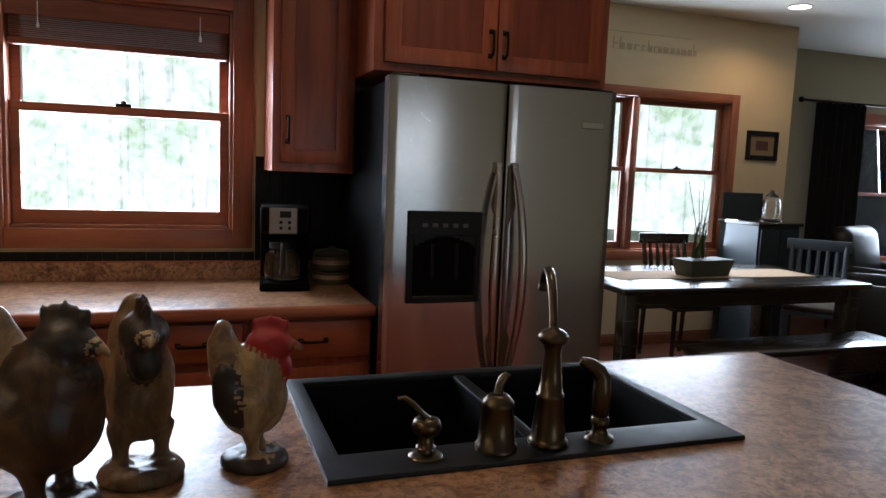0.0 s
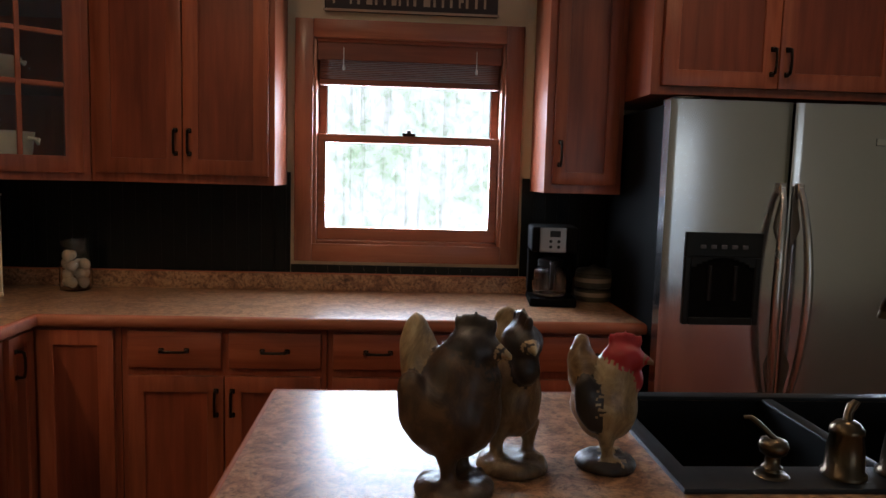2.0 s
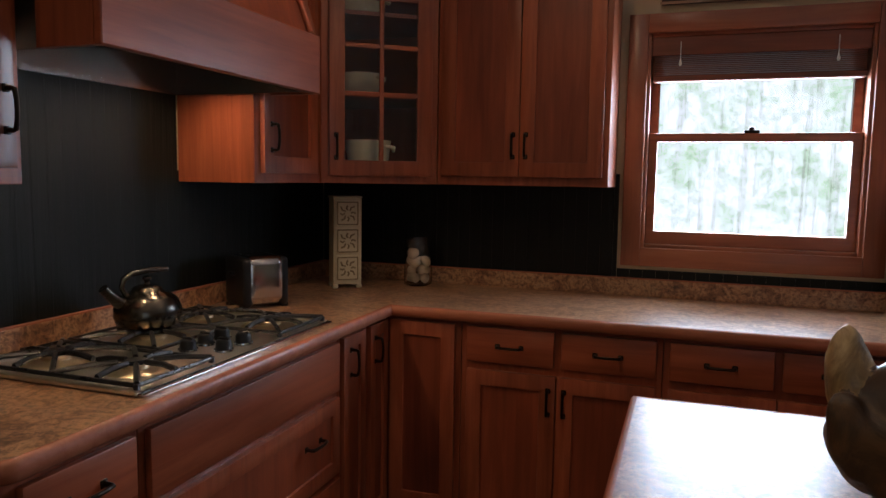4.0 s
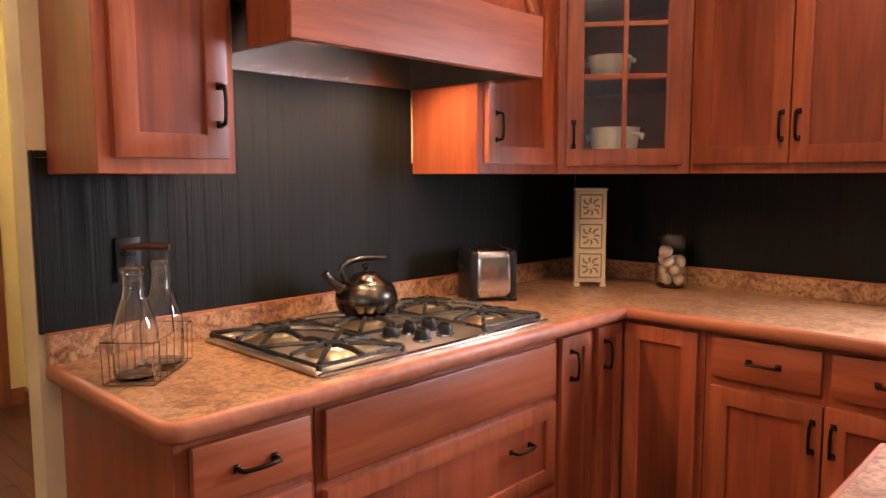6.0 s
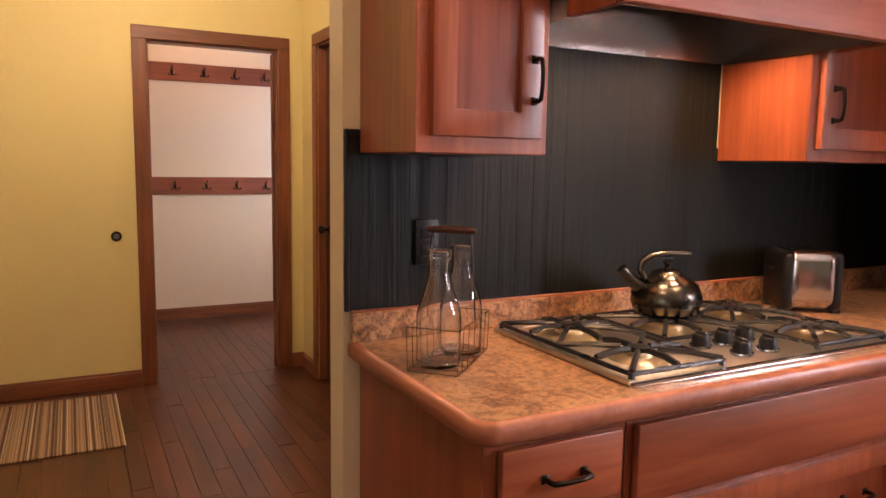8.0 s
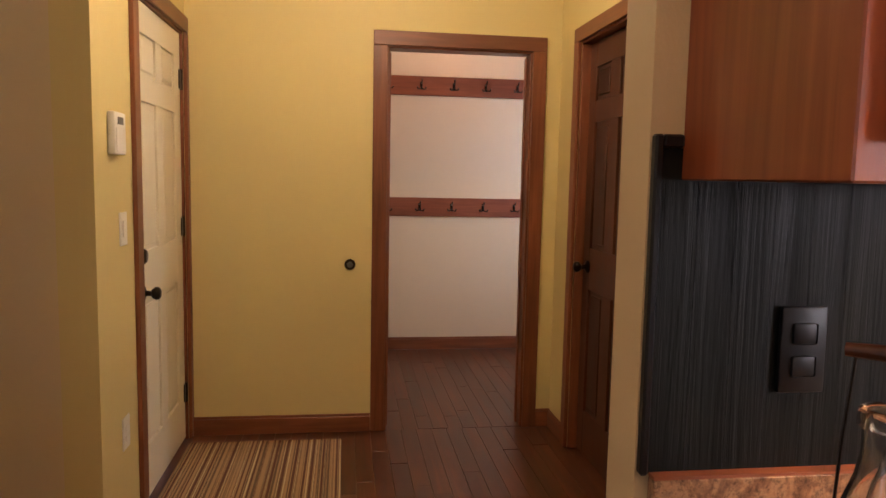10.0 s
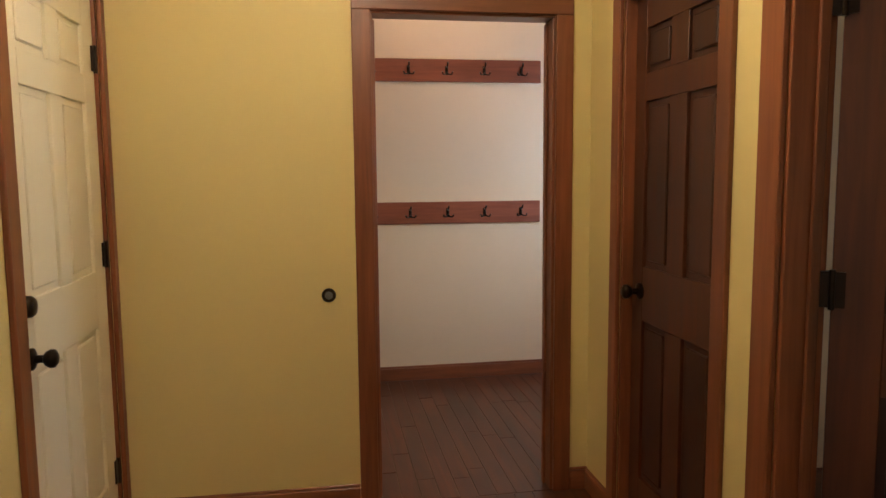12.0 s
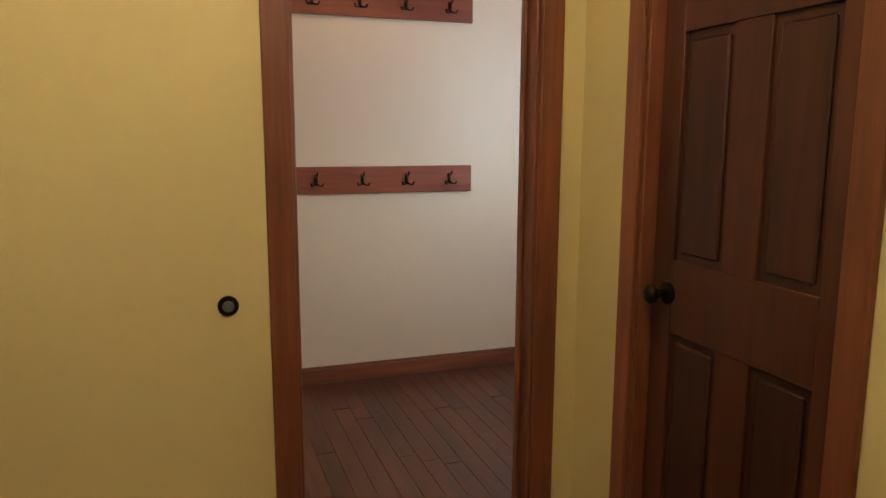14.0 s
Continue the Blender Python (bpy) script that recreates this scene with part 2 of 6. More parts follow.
def blackboard(name):
    """Black painted panelling with drips and streaks running down."""
    m, n, l, b = mat(name, 0.34, 0, 0.0)
    v = coords(n, l, (30, 30, 0.9), (0, 0, 0))
    a = noise_tex(n, l, v, 1.0, 6, 0.62, 0.5)
    v2 = coords(n, l, (1, 1, 1))
    big = noise_tex(n, l, v2, 3.0, 3)
    col = ramp(n, l, a, [(0.25, (0.004, 0.0052, 0.0048)), (0.75, (0.013, 0.016, 0.0135))])
    l.new(mixc(n, l, big, col, (0.0045, 0.0055, 0.0048)), b.inputs["Base Color"])
    rr = n.new("ShaderNodeMapRange")
    rr.inputs["To Min"].default_value, rr.inputs["To Max"].default_value = 0.28, 0.62
    l.new(a, rr.inputs[0])
    l.new(rr.outputs[0], b.inputs["Roughness"])
    b.inputs["Specular IOR Level"].default_value = 0.21
    bump(n, l, b, a, 0.55, 0.008)
    return m


BLACKPANEL = blackboard("black_panelling")


def glass(name, rough=0.0, tint=(1, 1, 1), ior=1.45):
    m, n, l, b = mat(name, rough)
    b.inputs["Transmission Weight"].default_value = 1.0
    b.inputs["Base Color"].default_value = (*tint, 1)
    b.inputs["IOR"].default_value = ior
    return m


GLASS = glass("clear_glass")


def pane_glass(name, seedy=0.0):
    """Thin window glass: mostly clear with a gloss."""
    m, n, l, b = mat(name, 0.03)
    out = n["Material Output"]
    tr, gl, mx, fr = n.new("ShaderNodeBsdfTransparent"), n.new("ShaderNodeBsdfGlossy"), n.new("ShaderNodeMixShader"), n.new("ShaderNodeFresnel")
    gl.inputs["Roughness"].default_value = 0.03
    fr.inputs[0].default_value = 1.45
    l.new(fr.outputs[0], mx.inputs[0])
    l.new(tr.outputs[0], mx.inputs[1])
    l.new(gl.outputs[0], mx.inputs[2])
    l.new(mx.outputs[0], out.inputs[0])
    if seedy:
        v = coords(n, l, (1, 1, 1))
        p = n.new("ShaderNodeBump")
        p.inputs["Strength"].default_value, p.inputs["Distance"].default_value = seedy, 0.004
        l.new(noise_tex(n, l, v, 90, 2), p.inputs["Height"])
        l.new(p.outputs[0], gl.inputs["Normal"])
        l.new(p.outputs[0], fr.inputs["Normal"])
    return m


PANE = pane_glass("window_glass")
SEEDY = pane_glass("seeded_glass", 0.6)


def rooster_paint(name, a, c, d):
    """Worn carved and painted wood."""
    m, n, l, b = mat(name, 0.38, 0, 0.1)
    v = coords(n, l, (16, 16, 11))
    x = noise_tex(n, l, v, 1.0, 7, 0.68, 1.2)
    v2 = coords(n, l, (1, 1, 1))
    y = noise_tex(n, l, v2, 7, 4)
    col = ramp(n, l, x, [(0.36, a), (0.5, c), (0.64, d)])
    l.new(mixc(n, l, 0.25, col, mixc(n, l, y, a, d)), b.inputs["Base Color"])
    bump(n, l, b, x, 0.5, 0.006)
    return m


FEATHER = rooster_paint("brown_feather_paint", (0.014, 0.006, 0.003), (0.048, 0.022, 0.008), (0.12, 0.060, 0.020))
FEATHERPALE = rooster_paint("pale_feather_paint", (0.06, 0.028, 0.010), (0.20, 0.115, 0.048), (0.38, 0.25, 0.12))
FEATHERGOLD = rooster_paint("golden_feather_paint", (0.09, 0.052, 0.022), (0.31, 0.20, 0.09), (0.56, 0.41, 0.21))
FEATHERDARK = rooster_paint("dark_feather_paint", (0.008, 0.005, 0.003), (0.016, 0.010, 0.006), (0.045, 0.026, 0.013))


def rug_stripes(name):
    m, n, l, b = mat(name, 0.95)
    v = coords(n, l, (1, 1, 1))
    sx = n.new("ShaderNodeSeparateXYZ")
    l.new(v, sx.inputs[0])
    mm = n.new("ShaderNodeMath")
    mm.operation = "MULTIPLY"
    mm.inputs[1].default_value = 1.0
    l.new(sx.outputs[1], mm.inputs[0])
    cb = n.new("ShaderNodeCombineXYZ")
    l.new(mm.outputs[0], cb.inputs[1])
    a = noise_tex(n, l, cb.outputs[0], 62, 2, 0.5)
    col = ramp(n, l, a, [(0.33, (0.10, 0.035, 0.02)), (0.45, (0.34, 0.21, 0.11)), (0.52, (0.12, 0.07, 0.04)), (0.6, (0.50, 0.38, 0.22)), (0.7, (0.22, 0.09, 0.045))])
    col.node.color_ramp.interpolation = "CONSTANT"
    l.new(col, b.inputs["Base Color"])
    bump(n, l, b, noise_tex(n, l, v, 300, 2), 0.5, 0.004)
    return m


RUGMAT = rug_stripes("striped_rug_weave")


def emitter(name, color, strength):
    m, n, l, b = mat(name)
    b.inputs["Emission Color"].default_value = (*color, 1)
    b.inputs["Emission Strength"].default_value = strength
    return m


LAMPGLOW = emitter("lamp_glow", (1.0, 0.85, 0.65), 12)


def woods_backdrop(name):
    """Spring woods far beyond the windows, daylight and overexposure put in as pale emission."""
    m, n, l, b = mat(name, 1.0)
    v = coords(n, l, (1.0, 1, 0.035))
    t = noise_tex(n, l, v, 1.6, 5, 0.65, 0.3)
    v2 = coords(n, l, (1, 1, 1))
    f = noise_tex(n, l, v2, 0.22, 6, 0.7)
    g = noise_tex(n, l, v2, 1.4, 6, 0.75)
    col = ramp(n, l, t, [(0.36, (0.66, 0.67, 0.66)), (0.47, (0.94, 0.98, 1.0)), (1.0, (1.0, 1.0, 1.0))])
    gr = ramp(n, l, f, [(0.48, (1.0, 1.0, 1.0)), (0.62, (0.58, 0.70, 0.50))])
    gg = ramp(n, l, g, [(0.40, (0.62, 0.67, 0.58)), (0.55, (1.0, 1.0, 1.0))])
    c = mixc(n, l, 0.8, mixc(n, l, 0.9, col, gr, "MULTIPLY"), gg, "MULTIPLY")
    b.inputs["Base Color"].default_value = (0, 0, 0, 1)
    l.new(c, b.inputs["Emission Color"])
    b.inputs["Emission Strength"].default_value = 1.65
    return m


WOODS = woods_backdrop("glowing_distant_woods")
GRASS = plain("grass_ground", (0.09, 0.11, 0.05), 0.9, 0, 0.4, 3, 0.3)

# ---- mesh helpers ----


def box(bm, x0, x1, y0, y1, z0, z1, bevel=0.0, seg=1):
    r = bmesh.ops.create_cube(bm, size=1.0)
    vs = r["verts"]
    for v in vs:
        v.co = Vector(((x0 + x1) / 2 + v.co.x * (x1 - x0), (y0 + y1) / 2 + v.co.y * (y1 - y0), (z0 + z1) / 2 + v.co.z * (z1 - z0)))
    if bevel:
        es = list({e for v in vs for e in v.link_edges})
        bmesh.ops.bevel(bm, geom=es, offset=bevel, segments=seg, affect="EDGES", profile=0.5)
    return vs


def prism(bm, pts, z0, z1):
    """An upright block over a plan outline, anticlockwise."""
    lo = [bm.verts.new((x, y, z0)) for x, y in pts]
    hi = [bm.verts.new((x, y, z1)) for x, y in pts]
    k = len(pts)
    bm.faces.new(lo[::-1])
    bm.faces.new(hi)
    for i in range(k):
        bm.faces.new((lo[i], lo[(i + 1) % k], hi[(i + 1) % k], hi[i]))


def lathe(bm, profile, c=(0, 0, 0), seg=24, cap=True):
    """A turned shape: (radius, height) pairs from the foot upwards."""
    rings = []
    for r, z in profile:
        rings.append([bm.verts.new((c[0] + r * math.cos(2 * math.pi * i / seg), c[1] + r * math.sin(2 * math.pi * i / seg), c[2] + z)) for i in range(seg)])
    for a, b in zip(rings, rings[1:]):
        for i in range(seg):
            bm.faces.new((a[i], a[(i + 1) % seg], b[(i + 1) % seg], b[i]))
    if cap:
        bm.faces.new(rings[0][::-1])
        bm.faces.new(rings[-1])


def tube(bm, pts, radius, seg=10):
    """A bar bent along points; radius may be a list."""
    pts = [Vector(p) for p in pts]
    rad = radius if isinstance(radius, (list, tuple)) else [radius] * len(pts)
    rings, up = [], None
    for i, p in enumerate(pts):
        d = (pts[min(i + 1, len(pts) - 1)] - pts[max(i - 1, 0)]).normalized()
        if up is None:
            up = Vector((0, 0, 1)) if abs(d.z) < 0.9 else Vector((1, 0, 0))
        a = d.cross(up).normalized()
        b = a.cross(d).normalized()
        up = b
        rings.append([bm.verts.new(p + rad[i] * (math.cos(2 * math.pi * k / seg) * a + math.sin(2 * math.pi * k / seg) * b)) for k in range(seg)])
    for a, b in zip(rings, rings[1:]):
        for i in range(seg):
            bm.faces.new((a[i], a[(i + 1) % seg], b[(i + 1) % seg], b[i]))
    bm.faces.new(rings[0][::-1])
    bm.faces.new(rings[-1])


def blob(bm, c, r, seg=20, rings=14, turn=None, lump=0.0):
    """An ellipsoid with uneven carving."""
    m = Matrix.Translation(c) @ (turn or Matrix()) @ Matrix.Diagonal((*r, 1))
    vs = bmesh.ops.create_uvsphere(bm, u_segments=seg, v_segments=rings, radius=1.0, matrix=m)["verts"]
    if lump:
        for v in vs:
            v.co += lump * noise.noise_vector(v.co * 28)


def ring(bm, o, i, a0, a1, axis="y", bevel=0.0):
    """A flat rectangular frame in one piece: outer and inner (x0, x1, z0, z1), thickness from a0 to a1 along y (or z)."""
    def at(x, z, a):
        return (x, a, z) if axis == "y" else (x, z, a)
    loops = []
    for r, a in ((o, a0), (i, a0), (i, a1), (o, a1)):
        x0, x1, z0, z1 = r
        loops.append([bm.verts.new(at(x, z, a)) for x, z in ((x0, z0), (x1, z0), (x1, z1), (x0, z1))])
    fs = []
    for k in range(4):
        p, q = loops[k], loops[(k + 1) % 4]
        for m in range(4):
            fs.append(bm.faces.new((p[m], p[(m + 1) % 4], q[(m + 1) % 4], q[m])))
    if bevel:
        es = {e for f in fs for e in f.edges if len({v for v in e.verts} & set(loops[0])) == 2 or len({v for v in e.verts} & set(loops[1])) == 2}
        bmesh.ops.recalc_face_normals(bm, faces=fs)
        bmesh.ops.bevel(bm, geom=list(es), offset=bevel, segments=2, affect="EDGES", profile=0.5)


def finish(name, bm, material, smooth=None):
    bmesh.ops.recalc_face_normals(bm, faces=bm.faces)
    me = bpy.data.meshes.new(name)
    bm.to_mesh(me)
    bm.free()
    me.materials.append(material)
    if smooth:
        for p in me.polygons:
            p.use_smooth = True
        me.set_sharp_from_angle(angle=radians(smooth))
    return me


def part(name, bm, material, parent, label="", smooth=None):
    ob = new(name, finish(name, bm, material, smooth))
    ob.parent = parent
    return tagged(ob, label)


def boxpart(name, b6, material, parent, label="", bevel=0.0, seg=1):
    bm = bmesh.new()
    box(bm, *b6, bevel=bevel, seg=seg)
    return part(name, bm, material, parent, label, 40 if bevel and seg > 1 else None)


def thing(name, m, label, category, group=""):
    ob = new(name)
    ob.empty_display_size = 0.05
    ob.matrix_world = m
    return tagged(ob, label, category, group)


def structure(name, bm, material, label, smooth=None):
    return tagged(new(name, finish(name, bm, material, smooth)), label, name.rstrip("_0123456789").split("_")[0], kind="structure")

# ---- structure ----
H = 2.74


def wall(name, x0, x1, y0, y1, material, label, holes=(), along="x", z1=H):
    """A wall with openings (from, to, sill, head) measured along its run."""
    bm = bmesh.new()
    a, b = (x0, x1) if along == "x" else (y0, y1)

    def piece(p, q, lo, hi):
        if q - p > 1e-4 and hi - lo > 1e-4:
            if along == "x":
                box(bm, p, q, y0, y1, lo, hi)
            else:
                box(bm, x0, x1, p, q, lo, hi)
    at = a
    for p, q, lo, hi in sorted(holes):
        piece(at, p, 0, z1)
        piece(p, q, 0, lo)
        piece(p, q, hi, z1)
        at = q
    piece(at, b, 0, z1)
    return structure(name, bm, material, label)


WX0, WX1, WZ0, WZ1 = 1.504, 2.346, 1.116, 2.011       # kitchen window opening
DX0, DX1, DZ0, DZ1 = 4.60, 6.50, 0.79, 2.05           # dining window opening
LX0, LX1, LZ0, LZ1 = 8.58, 10.6, 0.55, 2.06           # living room window opening
wall("wall_1", -3.01, 3.72, 0.0, 0.15, KITCHENWALL, "cream painted kitchen wall behind the counter", [(-1.3, -0.6, 1.0, 2.0), (WX0, WX1, WZ0, WZ1)])
wall("wall_2", -0.095, 0.0, -2.305, 0.0, KITCHENWALL, "cream painted wall behind the cooktop", along="y")
wall("wall_3", 3.72, 3.84, 0.15, 1.9, KITCHENWALL, "cream painted return wall beside the refrigerator", along="y")
wall("wall_4", 3.72, 7.15, 1.9, 2.05, KITCHENWALL, "cream painted dining area wall with a window", [(DX0, DX1, DZ0, DZ1)])
wall("wall_5", 7.15, 7.27, 2.05, 2.65, OLIVEWALL, "olive painted return wall", along="y")
wall("wall_6", 7.15, 11.5, 2.65, 2.8, OLIVEWALL, "olive painted living room wall with a window", [(LX0, LX1, LZ0, LZ1)])
wall("wall_7", 11.5, 11.65, -7.15, 2.8, OLIVEWALL, "olive painted end wall", along="y")
wall("wall_8", -0.12, 11.5, -7.15, -7.0, KITCHENWALL, "cream painted wall behind the island", [(3.2, 5.0, 0.4, 2.15)])
wall("wall_9", -0.12, 0.0, -7.0, -3.225, KITCHENWALL, "cream painted wall beside the hall entry", along="y")
wall("wall_10", -3.01, -2.90, -3.60, -1.43, HALLWALL, "yellow painted hall wall with a cased opening", [(-2.478, -1.702, 0, 2.045)], along="y")
wall("wall_11", -2.90, -0.095, -1.55, -1.43, HALLWALL, "yellow painted hall wall with two doors", [(-2.573, -1.877, 0, 2.045), (-1.595, -0.83, 0, 2.045)])
wall("wall_17", -1.67, -1.55, -5.05, -3.60, KITCHENWALL, "cream painted corner wall of the side passage", along="y")
wall("wall_18", -1.55, -0.12, -5.05, -4.9, KITCHENWALL, "cream painted end wall of the side passage")
wall("wall_12", -2.90, -1.55, -3.60, -3.48, HALLWALL, "yellow painted hall wall with the entry door", [(-2.862, -2.03, 0, 2.06)])
wall("wall_13", -4.83, -4.71, -3.42, -0.18, BACKWALL, "pale painted mudroom wall with hook boards", along="y")
wall("wall_14", -4.71, -3.01, -3.42, -3.30, BACKWALL, "pale painted mudroom side wall")
wall("wall_15", -4.71, -3.01, -0.30, -0.18, BACKWALL, "pale painted mudroom wall with a window", [(-4.25, -3.45, 1.0, 2.05)])
wall("wall_16", -3.01, -2.90, -1.43, 0.0, BACKWALL, "pale painted partition wall", along="y")
bm = bmesh.new()
box(bm, -4.83, 11.65, -7.15, 2.8, H, H + 0.12)
structure("ceiling", bm, CEIL, "flat off-white painted ceiling")
bm = bmesh.new()
box(bm, -4.83, 11.65, -7.15, 2.8, -0.12, -0.012)
floor = structure("floor", bm, FLOORWOOD, "dark red-brown hardwood plank floor")
bm = bmesh.new()
bmesh.ops.create_grid(bm, x_segments=8, y_segments=8, size=400)
for v in bm.verts:
    v.co.z = -3.0
structure("ground", bm, GRASS, "grassy ground outside the house")
# backdrop sheet glows by itself in place of sunlit woods
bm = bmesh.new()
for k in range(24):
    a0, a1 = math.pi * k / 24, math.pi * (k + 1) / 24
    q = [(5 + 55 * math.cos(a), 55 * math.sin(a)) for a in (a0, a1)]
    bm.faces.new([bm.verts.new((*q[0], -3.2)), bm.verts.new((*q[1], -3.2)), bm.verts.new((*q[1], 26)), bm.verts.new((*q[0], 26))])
structure("backdrop", bm, WOODS, "glowing backdrop of spring woods, paled by painted overexposure")


def baseboard(x0, x1, y0, y1, along):
    bm = bmesh.new()
    box(bm, x0, x1, y0, y1, 0.0, 0.085, 0.003)
    box(bm, x0 + (0.004 if along == "y" else 0), x1 - (0.004 if along == "y" else 0), y0 + (0.004 if along == "x" else 0), y1 - (0.004 if along == "x" else 0), 0.085, 0.1, 0.003)
    structure("baseboard", bm, TRIM_H if along == "x" else TRIM_Y, "stained wood baseboard")


baseboard(-2.90, -2.885, -3.48, -2.548, "y")
baseboard(-2.90, -2.885, -1.632, -1.55, "y")
baseboard(-2.885, -2.637, -1.565, -1.55, "x")
baseboard(-1.813, -1.681, -1.565, -1.55, "x")
baseboard(-0.744, -0.095, -1.565, -1.55, "x")
baseboard(-1.955, -1.55, -3.48, -3.465, "x")
baseboard(-1.55, -1.535, -4.9, -3.465, "y")
baseboard(-1.535, -0.12, -4.9, -4.885, "x")
baseboard(-4.71, -4.695, -3.30, -0.30, "y")
baseboard(-4.695, -3.01, -3.30, -3.285, "x")
baseboard(-4.695, -3.01, -0.315, -0.30, "x")
baseboard(0.0, 0.015, -7.0, -3.21, "y")
baseboard(-0.12, 0.015, -3.225, -3.21, "x")
baseboard(-0.135, -0.12, -4.885, -3.21, "y")
baseboard(-0.095, 0.0, -2.32, -2.305, "x")
baseboard(3.86, 7.15, 1.885, 1.9, "x")
baseboard(7.27, 11.5, 2.635, 2.65, "x")


def casing(name, along, a, b, top, face, out, label, w=0.075, depth=0.11, jamb=True):
    """Door casing on one wall face with the jamb boards that line the opening; along x or y."""
    ob = thing(name, pose(0, 0, 0), label, "door frame")
    ob["kind"] = "structure"
    t = 0.018 * out

    def put(nm, p, q, lo, hi, d0, d1, m):
        d0, d1 = min(d0, d1), max(d0, d1)
        bm = bmesh.new()
        if along == "x":
            box(bm, p, q, d0, d1, lo, hi, 0.004, 2)
        else:
            box(bm, d0, d1, p, q, lo, hi, 0.004, 2)
        part(nm, bm, m, ob)
    level = TRIM_H if along == "x" else TRIM_Y
    r = 0.006
    put("side_casing", a - w + r, a + r, 0, top - r, face, face + t, TRIM)
    put("side_casing", b - r, b + w - r, 0, top - r, face, face + t, TRIM)
    put("head_casing", a - w + r, b + w - r, top - r, top + w - r, face, face + t, level)
    if jamb:
        back = face - out * depth
        put("jamb", a, a + 0.016, 0, top - 0.016, face - 0.001 * out, back, TRIM)
        put("jamb", b - 0.016, b, 0, top - 0.016, face - 0.001 * out, back, TRIM)
        put("head_jamb", a, b, top - 0.016, top, face - 0.001 * out, back, level)
        mid = face - out * 0.066
        put("stop", a + 0.016, a + 0.027, 0, top - 0.027, mid, mid - out * 0.03, TRIM)
        put("stop", b - 0.027, b - 0.016, 0, top - 0.027, mid, mid - out * 0.03, TRIM)
    return ob


casing("door_frame_1", "y", -2.478, -1.702, 2.045, -2.90, 1, "stained wood casing round the mudroom opening")
casing("door_frame_2", "x", -2.573, -1.877, 2.045, -1.55, -1, "stained wood casing round the brown panel door", w=0.070, depth=0.12)
casing("door_frame_3", "x", -1.595, -0.83, 2.045, -1.55, -1, "stained wood casing round the open door", w=0.092, depth=0.12)
casing("door_frame_4", "x", -2.862, -2.03, 2.06, -3.48, 1, "stained wood casing round the white entry door", w=0.075 , depth=0.12)


def panel_door(name, m, w, h, t, wood_m, panel_m, label, knob_m, hinge_m, knob_side, deadbolt=False, knob_z=0.94, hinge_front=True, leaf_back=0.002, st=0.115, mid=0.10):
    """A six-panel door; local x along its width from the hinge, front towards -y."""
    ob = thing(name, m, label, "door")
    ob["kind"] = "structure"
    rails = [(0, 0.22), (0.83, 1.035), (1.64, 1.74), (h - 0.12, h)]
    bm = bmesh.new()
    box(bm, 0, st, 0, t, 0, h, 0.002)
    box(bm, w - st, w, 0, t, 0, h, 0.002)
    for lo, hi in rails:
        box(bm, st, w - st, 0.0, t, lo, hi, 0.002)
    for (a, lo), (hi, b) in zip(rails, rails[1:]):
        box(bm, w / 2 - mid / 2, w / 2 + mid / 2, 0, t, lo, hi, 0.002)
    leaf = part("leaf", bm, wood_m, ob)
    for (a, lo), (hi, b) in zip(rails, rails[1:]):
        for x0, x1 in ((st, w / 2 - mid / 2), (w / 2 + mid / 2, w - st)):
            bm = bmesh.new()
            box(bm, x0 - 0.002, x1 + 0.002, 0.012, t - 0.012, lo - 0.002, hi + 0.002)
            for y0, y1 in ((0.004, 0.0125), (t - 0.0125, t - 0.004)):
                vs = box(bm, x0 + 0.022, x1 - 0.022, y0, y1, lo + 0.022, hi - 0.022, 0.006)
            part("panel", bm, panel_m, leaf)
    kx = w - 0.07 if knob_side > 0 else 0.07
    for s, y in ((-1, 0.0), (1, t)):
        bm = bmesh.new()
        lathe(bm, [(0.032, 0), (0.032, 0.006), (0.026, 0.010), (0.012, 0.014), (0.011, 0.034), (0.020, 0.040), (0.027, 0.052), (0.026, 0.064), (0.016, 0.071), (0.004, 0.073)], seg=20)
        bmesh.ops.rotate(bm, verts=bm.verts, matrix=Matrix.Rotation(radians(-90 * s), 3, "X"))
        bmesh.ops.translate(bm, verts=bm.verts, vec=(kx, y, knob_z))
        part("door_knob", bm, knob_m, leaf, "dark bronze door knob", 50)
        if deadbolt:
            bm = bmesh.new()
            lathe(bm, [(0.032, 0), (0.031, 0.012), (0.024, 0.02), (0.008, 0.022)], seg=20)
            bmesh.ops.rotate(bm, verts=bm.verts, matrix=Matrix.Rotation(radians(-90 * s), 3, "X"))
            bmesh.ops.translate(bm, verts=bm.verts, vec=(kx, y, knob_z + 0.15))
            part("deadbolt", bm, knob_m, leaf, "dark round deadbolt", 50)
    for z in (0.24, 1.09, h - 0.22):
        bm = bmesh.new()
        y = -0.006 if hinge_front else t + 0.006
        lathe(bm, [(0.007, -0.05), (0.0075, -0.048), (0.0075, 0.048), (0.007, 0.05)], (0.0, y, z), 10)
        box(bm, -leaf_back, 0.03, min(y, t / 2), max(y, t / 2), z - 0.045, z + 0.045)
        part("hinge", bm, hinge_m, ob, "dark door hinge")
    return ob


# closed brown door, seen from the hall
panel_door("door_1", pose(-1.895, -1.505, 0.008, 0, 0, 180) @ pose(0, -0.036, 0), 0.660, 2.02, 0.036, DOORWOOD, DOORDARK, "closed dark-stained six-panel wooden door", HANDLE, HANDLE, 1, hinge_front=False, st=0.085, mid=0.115)
